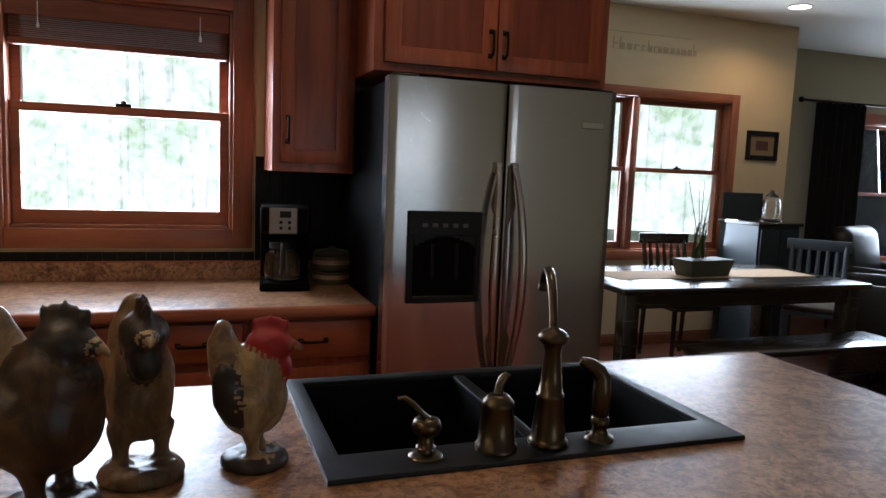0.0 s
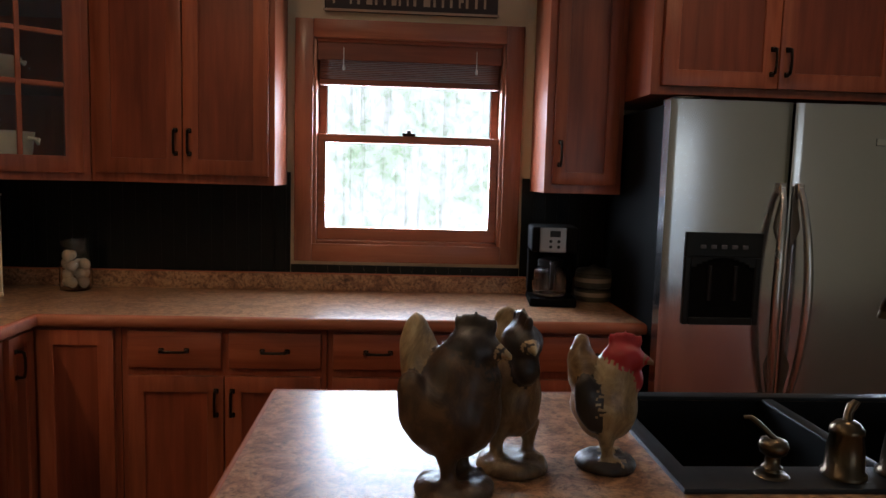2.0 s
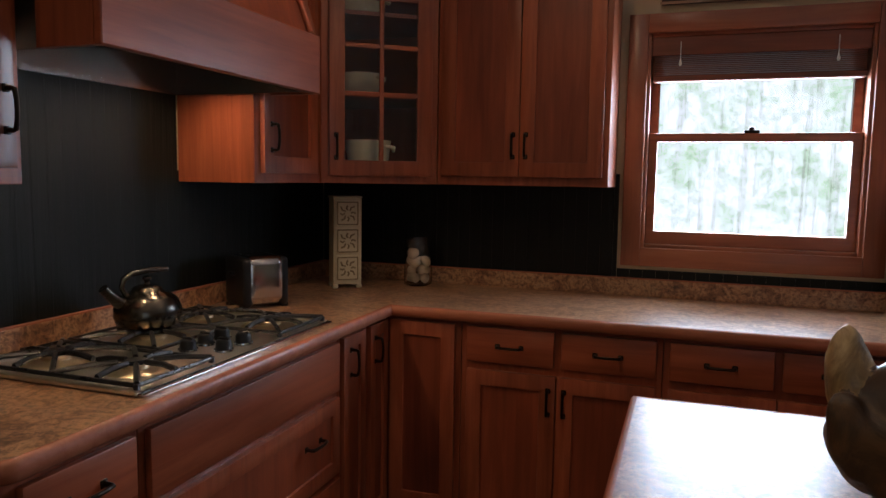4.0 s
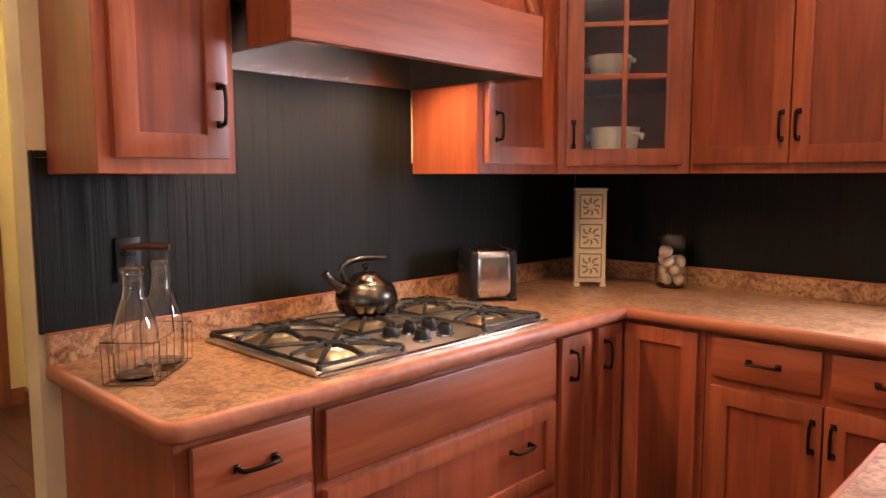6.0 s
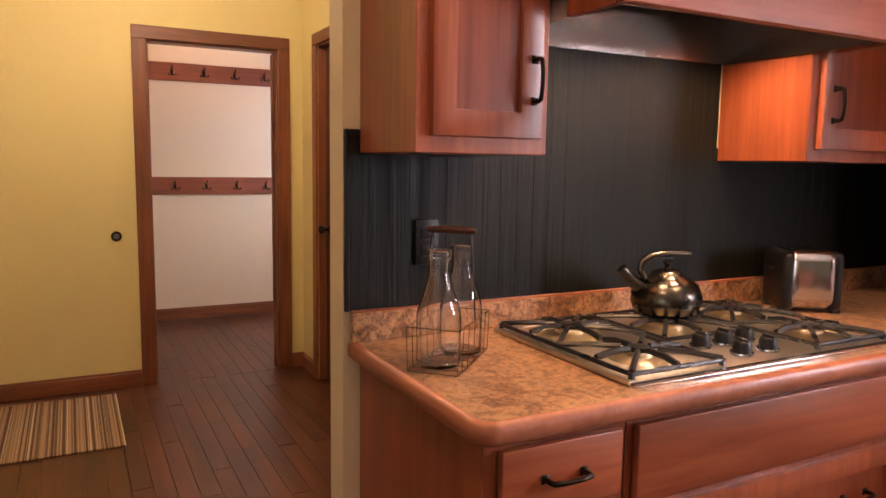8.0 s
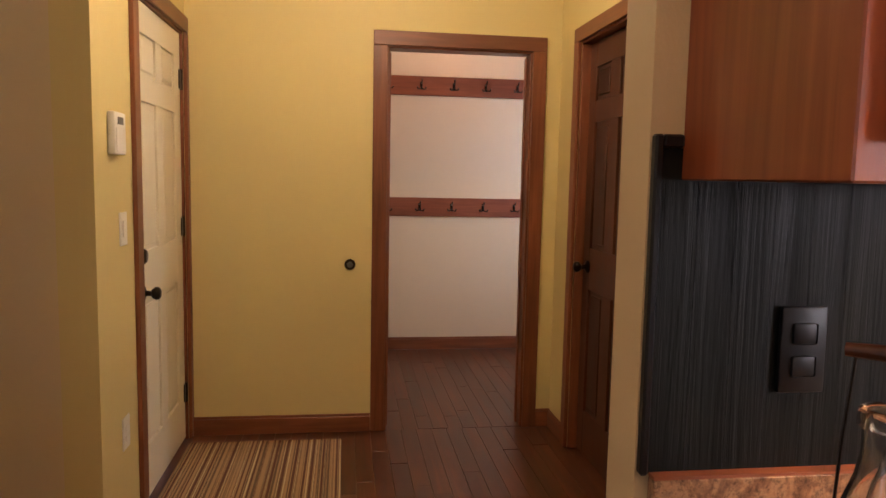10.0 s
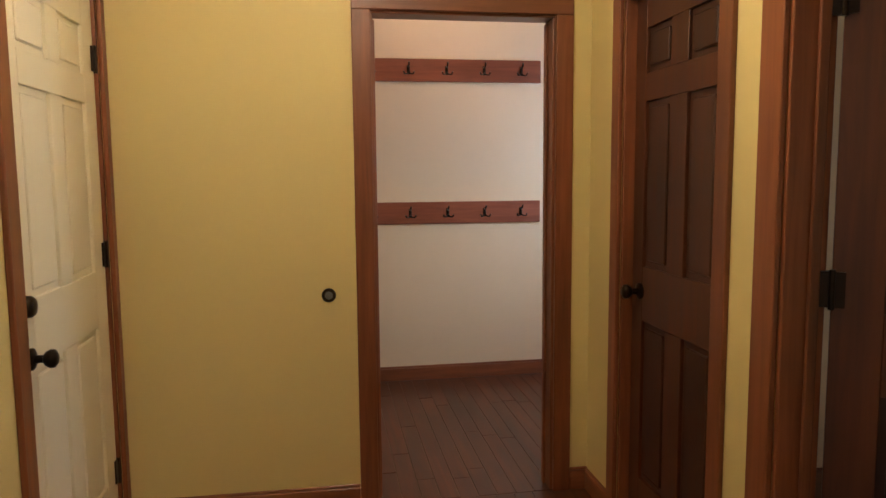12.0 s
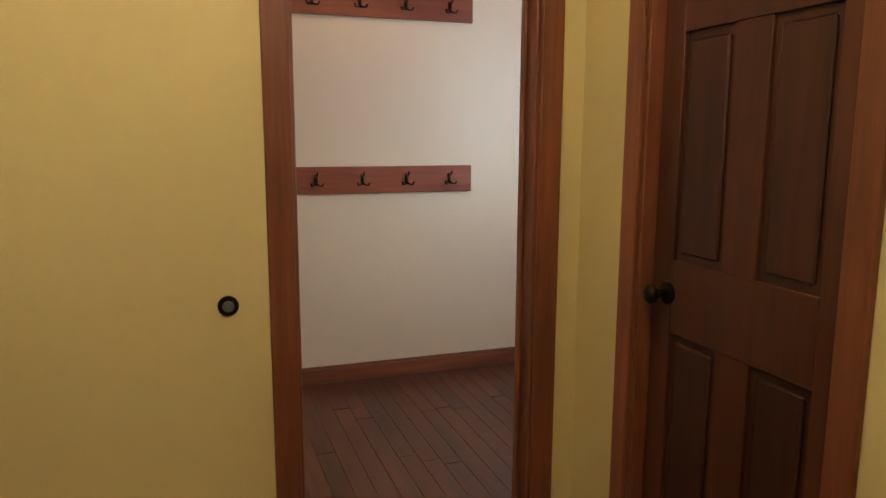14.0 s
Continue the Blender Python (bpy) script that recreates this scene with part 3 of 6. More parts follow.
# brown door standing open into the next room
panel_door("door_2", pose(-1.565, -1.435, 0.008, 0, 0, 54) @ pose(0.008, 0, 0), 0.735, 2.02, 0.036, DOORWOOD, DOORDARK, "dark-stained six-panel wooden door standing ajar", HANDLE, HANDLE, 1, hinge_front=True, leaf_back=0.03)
# white entry door
panel_door("door_3", pose(-2.844, -3.494, 0.012, 0, 0, 0) @ pose(0, -0.04, 0), 0.797, 2.03, 0.04, WHITEDOOR, WHITEDOOR, "closed off-white six-panel entry door", HANDLE, HANDLE, 1, deadbolt=True, knob_z=0.87, hinge_front=False)


def window(name, x0, x1, y, z0, z1, label, lights=1, depth=0.15, casing_w=0.095, mullion=0.10, rail_z=None):
    """Double-hung wooden window in an opening of a wall facing -y; lights: units side by side."""
    ob = thing(name, pose(0, 0, 0), label, "window")
    ob["kind"] = "structure"
    c = casing_w
    for nm, b6, m in (("side_casing", (x0 - c, x0 + 0.006, y - 0.02, y, z0 - c, z1 + c), WINTRIM), ("side_casing", (x1 - 0.006, x1 + c, y - 0.02, y, z0 - c, z1 + c), WINTRIM),
                      ("head_casing", (x0 + 0.006, x1 - 0.006, y - 0.021, y, z1 - 0.006, z1 + c), WINTRIM_H), ("apron_casing", (x0 + 0.006, x1 - 0.006, y - 0.021, y, z0 - c, z0 + 0.006), WINTRIM_H),
                      ("jamb", (x0, x0 + 0.02, y + 0.001, y + depth, z0, z1), WINTRIM), ("jamb", (x1 - 0.02, x1, y + 0.001, y + depth, z0, z1), WINTRIM),
                      ("head_jamb", (x0 + 0.02, x1 - 0.02, y + 0.001, y + depth, z1 - 0.02, z1), WINTRIM_H), ("window_sill", (x0 + 0.02, x1 - 0.02, y + 0.001, y + depth, z0, z0 + 0.02), WINTRIM_H)):
        boxpart(nm, b6, m, ob, "", 0.004, 2)
    width = (x1 - x0 - 0.04 - mullion * (lights - 1)) / lights
    mid = rail_z or (z0 + z1) / 2
    for k in range(lights):
        a = x0 + 0.02 + k * (width + mullion)
        b = a + width
        if k:
            boxpart("mullion", (a - mullion, a, y - 0.018, y + depth - 0.02, z0 + 0.02, z1 - 0.02), WINTRIM, ob, "", 0.004, 2)
        for nm, lo, hi, yy in (("lower_sash", z0 + 0.02, mid + 0.018, y + 0.045), ("upper_sash", mid - 0.018, z1 - 0.02, y + 0.085)):
            bm = bmesh.new()
            s = 0.036
            ring(bm, (a, b, lo, hi), (a + s, b - s, lo + (0.055 if nm == "lower_sash" else 0.036), hi - 0.036), yy, yy + 0.036, bevel=0.003)
            sash = part(nm, bm, WINTRIM_H, ob)
            bm = bmesh.new()
            box(bm, a + s - 0.004, b - s + 0.004, yy + 0.016, yy + 0.020, lo + 0.03, hi - 0.03)
            p = part("pane", bm, PANE, sash, "clear window glass")
            p.visible_shadow = False
        bm = bmesh.new()
        box(bm, (a + b) / 2 - 0.03, (a + b) / 2 + 0.03, y + 0.035, y + 0.06, mid + 0.018, mid + 0.03, 0.004, 2)
        lathe(bm, [(0.012, 0), (0.012, 0.012), (0.004, 0.016)], ((a + b) / 2, y + 0.05, mid + 0.028), 12)
        part("sash_lock", bm, HANDLE, ob, "dark sash lock")
    return ob


window("window_1", WX0, WX1, 0.0, WZ0, WZ1, "double-hung stained wood window over the counter", rail_z=1.585, casing_w=0.072)
window("window_2", DX0, DX1, 1.9, DZ0, DZ1, "pair of double-hung stained wood windows behind the table", lights=2, rail_z=1.46, mullion=0.06, casing_w=0.07)
window("window_3", LX0, LX1, 2.65, LZ0, LZ1, "large stained wood window behind a dark curtain", lights=1)
window("window_5", -5.0, -3.2, 7.0, 0.4, 2.15, "large stained wood window behind the island", lights=2).matrix_world = pose(0, 0, 0, 0, 0, 180)
window("window_4", -4.25, -3.45, -0.30, 1.0, 2.05, "stained wood mudroom window")


def blind(x0, x1, y, top, bottom, label):
    ob = thing("window_blind", pose((x0 + x1) / 2, y, bottom), label, "blind", "raised wooden blinds")
    w = (x1 - x0) / 2
    boxpart("headrail", (-w, w, 0.0, 0.05, top - bottom - 0.05, top - bottom), BLINDWOOD, ob)
    boxpart("valance", (-w, w, -0.018, -0.002, top - bottom - 0.075, top - bottom), BLINDWOOD, ob, "", 0.003)
    z = 0.03
    while z < top - bottom - 0.055:
        boxpart("slat", (-w + 0.01, w - 0.01, -0.002, 0.044, z, z + 0.004), BLINDWOOD, ob)
        z += 0.0075
    boxpart("bottom_rail", (-w + 0.005, w - 0.005, -0.004, 0.046, 0, 0.026), BLINDWOOD, ob, "", 0.004)
    for s in (-1, 1):
        bm = bmesh.new()
        tube(bm, [(s * w * 0.72, -0.02, top - bottom - 0.02), (s * w * 0.72, -0.022, (top - bottom) * 0.45)], 0.0022, 6)
        lathe(bm, [(0.004, 0), (0.007, 0.008), (0.003, 0.026)], (s * w * 0.72, -0.022, (top - bottom) * 0.45 - 0.02), 8)
        part("cord", bm, WHITEPLASTIC, ob, "pale pull cord")
    return ob


blind(WX0 + 0.022, WX1 - 0.022, 0.02, WZ1 - 0.021, 1.812, "dark wooden blind raised to the top of the kitchen window")

# ---- kitchen cabinets ----


def handle(parent, x, y, z, level, length=0.088):
    """A dark bar pull on two feet, standing off a face towards -y."""
    bm = bmesh.new()
    h = length / 2
    d = (1, 0, 0) if level else (0, 0, 1)
    P = lambda s, out: (x + d[0] * s, y - out, z + d[2] * s)
    tube(bm, [P(-h, 0.0), P(-h, 0.02), P(-h * 0.96, 0.027), P(-h * 0.5, 0.031), P(0, 0.032), P(h * 0.5, 0.031), P(h * 0.96, 0.027), P(h, 0.02), P(h, 0.0)],
         [0.006, 0.0055, 0.0055, 0.005, 0.005, 0.005, 0.0055, 0.0055, 0.006], 8)
    for s in (-h, h):
        c = P(s, 0)
        box(bm, c[0] - 0.009, c[0] + 0.009, y - 0.005, y, c[2] - 0.009, c[2] + 0.009, 0.002)
    part("handle", bm, HANDLE, parent, "dark bronze bar handle", 50)


def front(ob, name, x0, x1, z0, z1, y, pull=None, glazed=False, flat=False, stile=0.058):
    """A framed cabinet door or a drawer front standing 20 mm proud of y, with its inset panel and pull (x, z, level)."""
    bm = bmesh.new()
    if flat:
        box(bm, x0, x1, y - 0.02, y - 0.0005, z0, z1, 0.005, 2)
        d = part(name, bm, CHERRY_H, ob, smooth=40)
    else:
        s = stile
        ring(bm, (x0, x1, z0, z1), (x0 + s, x1 - s, z0 + s, z1 - s), y - 0.02, y - 0.0005, bevel=0.003)
        d = part(name, bm, CHERRY, ob, smooth=40)
        bm = bmesh.new()
        if glazed:
            box(bm, x0 + s - 0.004, x1 - s + 0.004, y - 0.009, y - 0.006, z0 + s - 0.004, z1 - s + 0.004)
            p = part("pane", bm, SEEDY, d, "seeded glass pane")
            p.visible_shadow = False
            xm = (x0 + x1) / 2
            boxpart("muntin", (xm - 0.009, xm + 0.009, y - 0.018, y - 0.003, z0 + s, z1 - s), CHERRY, d, "", 0.002)
            zz = z0 + s + 0.262
            while zz < z1 - s - 0.05:
                boxpart("muntin", (x0 + s, x1 - s, y - 0.0165, y - 0.004, zz - 0.009, zz + 0.009), CHERRY_H, d, "", 0.002)
                zz += 0.187
        else:
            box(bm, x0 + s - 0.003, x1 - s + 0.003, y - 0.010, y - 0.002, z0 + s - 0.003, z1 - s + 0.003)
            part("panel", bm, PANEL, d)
    if pull:
        handle(d, pull[0], y - 0.02, pull[1], pull[2])
    return d


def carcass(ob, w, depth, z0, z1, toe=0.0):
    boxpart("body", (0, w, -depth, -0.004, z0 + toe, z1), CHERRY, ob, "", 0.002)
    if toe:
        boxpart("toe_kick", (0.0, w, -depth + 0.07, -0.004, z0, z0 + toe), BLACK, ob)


N = lambda x: pose(x, 0, 0)
W = lambda y: pose(0, y, 0, 0, 0, 90)
UZ0, UZ1 = 1.375, 2.33
BD = 0.605
# upper cabinets on the window wall
c = thing("wall_cabinet", N(0.705), "cherry-stained two-door wall cabinet beside the window", "cabinet", "wall cabinets")
carcass(c, 0.695, 0.315, UZ0, UZ1)
front(c, "door", 0.022, 0.345, UZ0 + 0.035, UZ1 - 0.02, -0.315, (0.322, UZ0 + 0.158, False))
front(c, "door", 0.350, 0.673, UZ0 + 0.035, UZ1 - 0.02, -0.315, (0.374, UZ0 + 0.158, False))
c = thing("wall_cabinet", N(2.466), "narrow cherry-stained wall cabinet beside the refrigerator", "cabinet", "wall cabinets")
carcass(c, 0.312, 0.315, UZ0, UZ1)
front(c, "door", 0.030, 0.287, UZ0 + 0.035, UZ1 - 0.02, -0.315, (0.055, UZ0 + 0.158, False), stile=0.05)
c = thing("wall_cabinet", N(2.780), "deep cherry-stained cabinet above the refrigerator", "cabinet", "wall cabinets")
carcass(c, 0.935, 0.60, 1.745, UZ1)
front(c, "door", 0.035, 0.457, 1.775, UZ1 - 0.02, -0.60, (0.432, 1.87, False))
front(c, "door", 0.462, 0.900, 1.775, UZ1 - 0.02, -0.60, (0.487, 1.87, False))
boxpart("end_panel", (0.905, 0.935, -0.60, -0.004, 0.0, 1.7445), PANEL, c, "", 0.002)
# upper cabinets on the cooktop wall
c = thing("wall_cabinet", W(-2.263), "cherry-stained single-door wall cabinet beside the hood", "cabinet", "wall cabinets")
carcass(c, 0.322, 0.315, UZ0, UZ1)
front(c, "door", 0.030, 0.296, UZ0 + 0.035, UZ1 - 0.02, -0.315, (0.272, UZ0 + 0.158, False), stile=0.055)
c = thing("wall_cabinet", W(-1.055), "cherry-stained wall cabinet under the hood's end", "cabinet", "wall cabinets")
carcass(c, 0.452, 0.315, UZ0, UZ1)
front(c, "door", 0.035, 0.400, UZ0 + 0.035, UZ1 - 0.02, -0.315, (0.075, UZ0 + 0.158, False))
# diagonal corner cabinet with a glass door
c = thing("corner_cabinet", pose(0, 0, 0), "cherry-stained corner wall cabinet with a seeded glass door", "cabinet", "wall cabinets")
A, B = Vector((0.318, -0.603, 0)), Vector((0.703, -0.318, 0))
run = (B - A).length
turn = math.degrees(math.atan2(B.y - A.y, B.x - A.x))
bm = bmesh.new()
pts = [(0.005, -0.003), (0.005, -0.601), (A.x, A.y + 0.002), (B.x - 0.002, B.y), (0.701, -0.003)]
for z0, z1 in ((UZ0, UZ0 + 0.022), (UZ1 - 0.02, UZ1)):
    prism(bm, pts, z0, z1)
for q in ((0, 1), (1, 2), (3, 4), (4, 0)):
    a, b = Vector((*pts[q[0]], 0)), Vector((*pts[q[1]], 0))
    nrm = Vector((a.y - b.y, b.x - a.x, 0)).normalized() * 0.012
    prism(bm, [(a.x, a.y), (b.x, b.y), ((b + nrm).x, (b + nrm).y), ((a + nrm).x, (a + nrm).y)], UZ0 + 0.022, UZ1 - 0.02)
part("body", bm, CHERRY, c)
ang = pose(A.x, A.y, 0, 0, 0, turn)
face = part("face_frame", bmesh.new(), CHERRY, c)
bm = bmesh.new()
for b6 in ((0.0, 0.045, 0, 0.018, UZ0, UZ1), (run - 0.045, run, 0, 0.018, UZ0, UZ1), (0.045, run - 0.045, 0, 0.018, UZ0, UZ0 + 0.045), (0.045, run - 0.045, 0, 0.018, UZ1 - 0.045, UZ1)):
    box(bm, *b6, bevel=0.002)
bmesh.ops.transform(bm, verts=bm.verts, matrix=ang)
face.data = finish("face_frame", bm, CHERRY)
d = front(c, "glass_door", 0.03, run - 0.03, UZ0 + 0.03, UZ1 - 0.03, 0.0, (0.057, UZ0 + 0.145, False), glazed=True, stile=0.062)
d.matrix_local = ang
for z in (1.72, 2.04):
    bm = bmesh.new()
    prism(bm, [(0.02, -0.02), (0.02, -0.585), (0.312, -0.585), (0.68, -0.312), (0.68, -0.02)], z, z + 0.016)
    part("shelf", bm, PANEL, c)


def crock_pot(x, y, z, r, h, label):
    ob = thing("serving_bowl", pose(x, y, z), label, "bowl", "white dishes in the corner cabinet")
    bm = bmesh.new()
    lathe(bm, [(r * 0.62, 0), (r * 0.70, 0.004), (r * 0.92, h * 0.55), (r, h * 0.92), (r * 1.03, h), (r * 0.97, h), (r * 0.9, h * 0.9), (r * 0.66, 0.02), (0.004, 0.016)], seg=28)
    for v in bm.verts:
        a = math.atan2(v.co.y, v.co.x)
        if v.co.z < h * 0.85:
            v.co.xy *= 1 + 0.018 * math.cos(14 * a)
    part("bowl", bm, IVORY, ob, smooth=60)
    for s in (-1, 1):
        bm = bmesh.new()
        tube(bm, [(s * r * 0.9, -0.02, h * 0.85), (s * r * 1.2, -0.015, h * 0.82), (s * r * 1.24, 0.0, h * 0.72), (s * r * 1.2, 0.015, h * 0.82), (s * r * 0.9, 0.02, h * 0.85)], 0.007, 8)
        part("lug_handle", bm, IVORY, ob, smooth=60)


crock_pot(0.385, -0.31, UZ0 + 0.0225, 0.096, 0.158, "fluted white ceramic bowl with two lugs")
crock_pot(0.335, -0.27, 1.7365, 0.085, 0.105, "fluted white ceramic bowl on the middle shelf")
crock_pot(0.355, -0.30, 2.0565, 0.095, 0.09, "wide white ceramic bowl on the top shelf")

# base cabinets along the window wall
bz = 0.873


def base_unit(m, w, label, drawers, doors):
    ob = thing("base_cabinet", m, label, "cabinet", "base cabinets")
    carcass(ob, w, BD, 0.0, bz, 0.1)
    for x0, x1 in drawers:
        front(ob, "drawer", x0, x1, 0.725, 0.858, -BD, ((x0 + x1) / 2, 0.79, True), flat=True)
    for x0, x1, hx in doors:
        front(ob, "door", x0, x1, 0.125, 0.695, -BD, (hx, 0.60, False))
    return ob


base_unit(N(0.915), 0.725, "cherry-stained base cabinet with two drawers over two doors", [(0.025, 0.352), (0.378, 0.705)], [(0.025, 0.360, 0.335), (0.366, 0.705, 0.392)])
base_unit(N(1.642), 0.722, "cherry-stained base cabinet with two drawers under the window", [(0.02, 0.347), (0.373, 0.700)], [(0.02, 0.357, 0.332), (0.363, 0.700, 0.389)])
base_unit(N(2.366), 0.43, "cherry-stained base cabinet with one drawer beside the refrigerator", [(0.012, 0.425)], [(0.012, 0.425, 0.04)])
c = thing("corner_base_cabinet", pose(0, 0, 0), "cherry-stained corner base cabinet with folding doors", "cabinet", "base cabinets")
bm = bmesh.new()
prism(bm, [(0.004, -0.004), (0.004, -0.80), (BD, -0.80), (BD, -BD), (0.913, -BD), (0.913, -0.004)], 0.1, bz)
part("body", bm, CHERRY, c)
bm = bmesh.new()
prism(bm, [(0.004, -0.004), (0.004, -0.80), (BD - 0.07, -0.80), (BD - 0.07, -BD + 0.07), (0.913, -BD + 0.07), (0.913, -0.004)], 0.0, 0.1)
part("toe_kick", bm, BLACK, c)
front(c, "door", BD + 0.024, 0.892, 0.125, 0.858, -BD, None, stile=0.055)
d = front(c, "door", 0.012, 0.172, 0.125, 0.858, 0.0, (0.05, 0.765, False), stile=0.045)
d.matrix_local = pose(BD, -0.80, 0, 0, 0, 90)
# base cabinets along the cooktop wall
c = thing("base_cabinet", W(-1.012), "narrow cherry-stained pull-out base cabinet", "cabinet", "base cabinets")
carcass(c, 0.21, BD, 0.0, bz, 0.1)
front(c, "door", 0.012, 0.185, 0.125, 0.858, -BD, (0.06, 0.765, False), stile=0.045)
c = thing("base_cabinet", W(-1.935), "cherry-stained drawer cabinet under the cooktop", "cabinet", "base cabinets")
carcass(c, 0.921, BD, 0.0, bz, 0.1)
front(c, "false_front", 0.018, 0.905, 0.688, 0.852, -BD, None, flat=True)
for z0, z1 in ((0.405, 0.665), (0.125, 0.385)):
    d = front(c, "drawer", 0.018, 0.905, z0, z1, -BD, (0.72, z1 - 0.10, True), stile=0.05)
    handle(d, 0.20, -BD - 0.02, z1 - 0.10, True)
c = thing("base_cabinet", W(-2.262), "narrow cherry-stained cabinet of drawers at the counter's end", "cabinet", "base cabinets")
carcass(c, 0.325, BD, 0.0, bz, 0.1)
for z0, z1 in ((0.722, 0.852), (0.435, 0.70), (0.125, 0.415)):
    front(c, "drawer", 0.03, 0.305, z0, z1, -BD, (0.165, (z0 + z1) / 2, True), flat=True)


# counters
def edge_strip(ob, pts, z0, z1, closed=False):
    """A rounded wood-look strip bent along the exposed sides; the counter lies to its left."""
    bm = bmesh.new()
    prof = [(-0.001, z0 - 0.001), (0.010, z0 - 0.0005), (0.0145, z0 + 0.004), (0.0155, (z0 + z1) / 2), (0.0135, z1 - 0.007), (0.007, z1 + 0.0004), (-0.001, z1 + 0.0008)]
    k = len(pts)
    rows = []
    for i, p in enumerate(pts):
        p = Vector(p)
        a = Vector(pts[i - 1]) if i or closed else None
        b = Vector(pts[(i + 1) % k]) if i < k - 1 or closed else None
        ds = [d.normalized() for d in ((p - a) if a is not None else None, (b - p) if b is not None else None) if d is not None]
        ns = [Vector((d.y, -d.x)) for d in ds]
        n = sum(ns, Vector((0, 0)))
        n = n.normalized() / max(0.3, n.normalized().dot(ns[0]))
        rows.append([bm.verts.new((p.x + n.x * o, p.y + n.y * o, z)) for o, z in prof])
    for a, b in list(zip(rows, rows[1:])) + ([(rows[-1], rows[0])] if closed else []):
        for i in range(len(prof) - 1):
            bm.faces.new((a[i], a[i + 1], b[i + 1], b[i]))
    if not closed:
        bm.faces.new(rows[0])
        bm.faces.new(rows[-1])
    return part("edge_strip", bm, EDGE, ob, "orange-brown wood-look edge", 50)


def counter(name, outline, edges, z0, z1, label):
    """A laminate top with a rounded wood-look edge strip along the exposed sides."""
    ob = thing(name, pose(0, 0, 0), label, "countertop")
    bm = bmesh.new()
    prism(bm, outline, z0, z1)
    part("top", bm, LAMINATE, ob, "mottled brown stone-look laminate")
    edge_strip(ob, edges, z0, z1)
    return ob


CZ0, CZ1 = 0.875, 0.915
ARC = [(0.602 + 0.03 * math.sin(a), -2.248 - 0.03 * math.cos(a)) for a in [k * math.pi / 12 for k in range(7)]]
ct = counter("countertop", [(0.004, -0.004), (0.004, -2.278)] + ARC + [(0.632, -0.632), (2.788, -0.632), (2.788, -0.004)],
             [(0.004, -2.278)] + ARC + [(0.632, -0.632), (2.788, -0.632), (2.788, -0.01)], CZ0, CZ1, "mottled brown laminate corner countertop")
for nm, b6, b7 in (("backsplash", (0.026, 2.788, -0.024, -0.005, CZ1, 0.988), (0.026, 2.788, -0.0235, -0.0055, 0.988, 0.992)), ("backsplash", (0.006, 0.026, -2.289, -0.005, CZ1, 0.988), (0.0065, 0.0255, -2.2885, -0.0055, 0.988, 0.992))):
    s = boxpart(nm, b6, LAMINATE, ct, "laminate upstand along the wall", 0.002)
    boxpart("edge_strip", b7, EDGE if nm and b6[1] > 1 else EDGE_Y, s, "orange-brown wood-look edge")

# black panelling above the counter


def panelling(m, w, z0, z1, label, tall=None):
    ob = thing("wall_panelling", m, label, "wall panelling")
    x = 0.0
    while x < w - 0.004:
        b = min(x + 0.0535, w)
        boxpart("board", (x + 0.0003, b - 0.0003, -0.0055, -0.0008, z0, 2.0 if tall and tall[0] < x + 0.02 < tall[1] else z1), BLACKPANEL, ob)
        x = b
    return ob


panelling(N(0.006), 1.41, 0.99, 1.43, "black painted boarding above the counter")
panelling(pose(2.432, 0, 0), 0.43, 0.99, 1.43, "black painted boarding beside the refrigerator")
pn = panelling(pose(1.418, 0, 0), 1.012, 0.99, 1.028, "black painted boarding below the window")
pn = panelling(W(-2.292), 2.284, 0.99, 1.415, "black painted boarding behind the cooktop", (0.33, 1.25))
boxpart("cap_trim", (-0.012, 0.0, -0.016, -0.0008, 0.99, 1.432), BLACK, pn, "black end trim", 0.003)
boxpart("cap_trim", (0.0, 0.028, -0.014, -0.0008, 1.4155, 1.432), BLACK, pn, "black end trim", 0.003)

# range hood
hd = thing("range_hood", W(-1.918), "cherry-stained wooden range hood with a steel liner", "range hood")
hw = 0.935
boxpart("front_board", (0, hw, -0.525, -0.503, 1.672, 1.86), CHERRY_H, hd, "", 0.003)
boxpart("side_board", (0, 0.02, -0.503, -0.345, 1.672, 1.86), CHERRY, hd)
boxpart("side_board", (hw - 0.02, hw, -0.503, -0.345, 1.672, 1.86), CHERRY, hd)
bm = bmesh.new()
vs = [bm.verts.new(v) for v in ((0.0, -0.515, 1.8605), (hw, -0.515, 1.8605), (hw, -0.33, 2.4), (0.0, -0.33, 2.4), (0.0, -0.01, 1.8605), (hw, -0.01, 1.8605), (hw, -0.01, 2.4), (0.0, -0.01, 2.4))]
for f in ((0, 1, 2, 3), (4, 7, 6, 5), (0, 4, 5, 1), (3, 2, 6, 7), (0, 3, 7, 4), (1, 5, 6, 2)):
    bm.faces.new([vs[i] for i in f])
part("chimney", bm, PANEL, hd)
for s in (0.06, hw - 0.06):
    bm = bmesh.new()
    tube(bm, [(s + (0.25 - 0.25 * math.cos(a)) * (1 if s < 0.5 else -1), -0.522 + 0.15 * math.sin(a), 1.862 + 0.44 * math.sin(a)) for a in [i * math.pi / 16 for i in range(9)]], 0.011, 8)
    part("arched_trim", bm, CHERRY, hd, smooth=50)
ly0, ly1 = 0.012, 0.855
bm = bmesh.new()
lo = [bm.verts.new((x, y, 1.672)) for x, y in ((ly0, -0.50), (ly1, -0.50), (ly1, -0.012), (ly0, -0.012))]
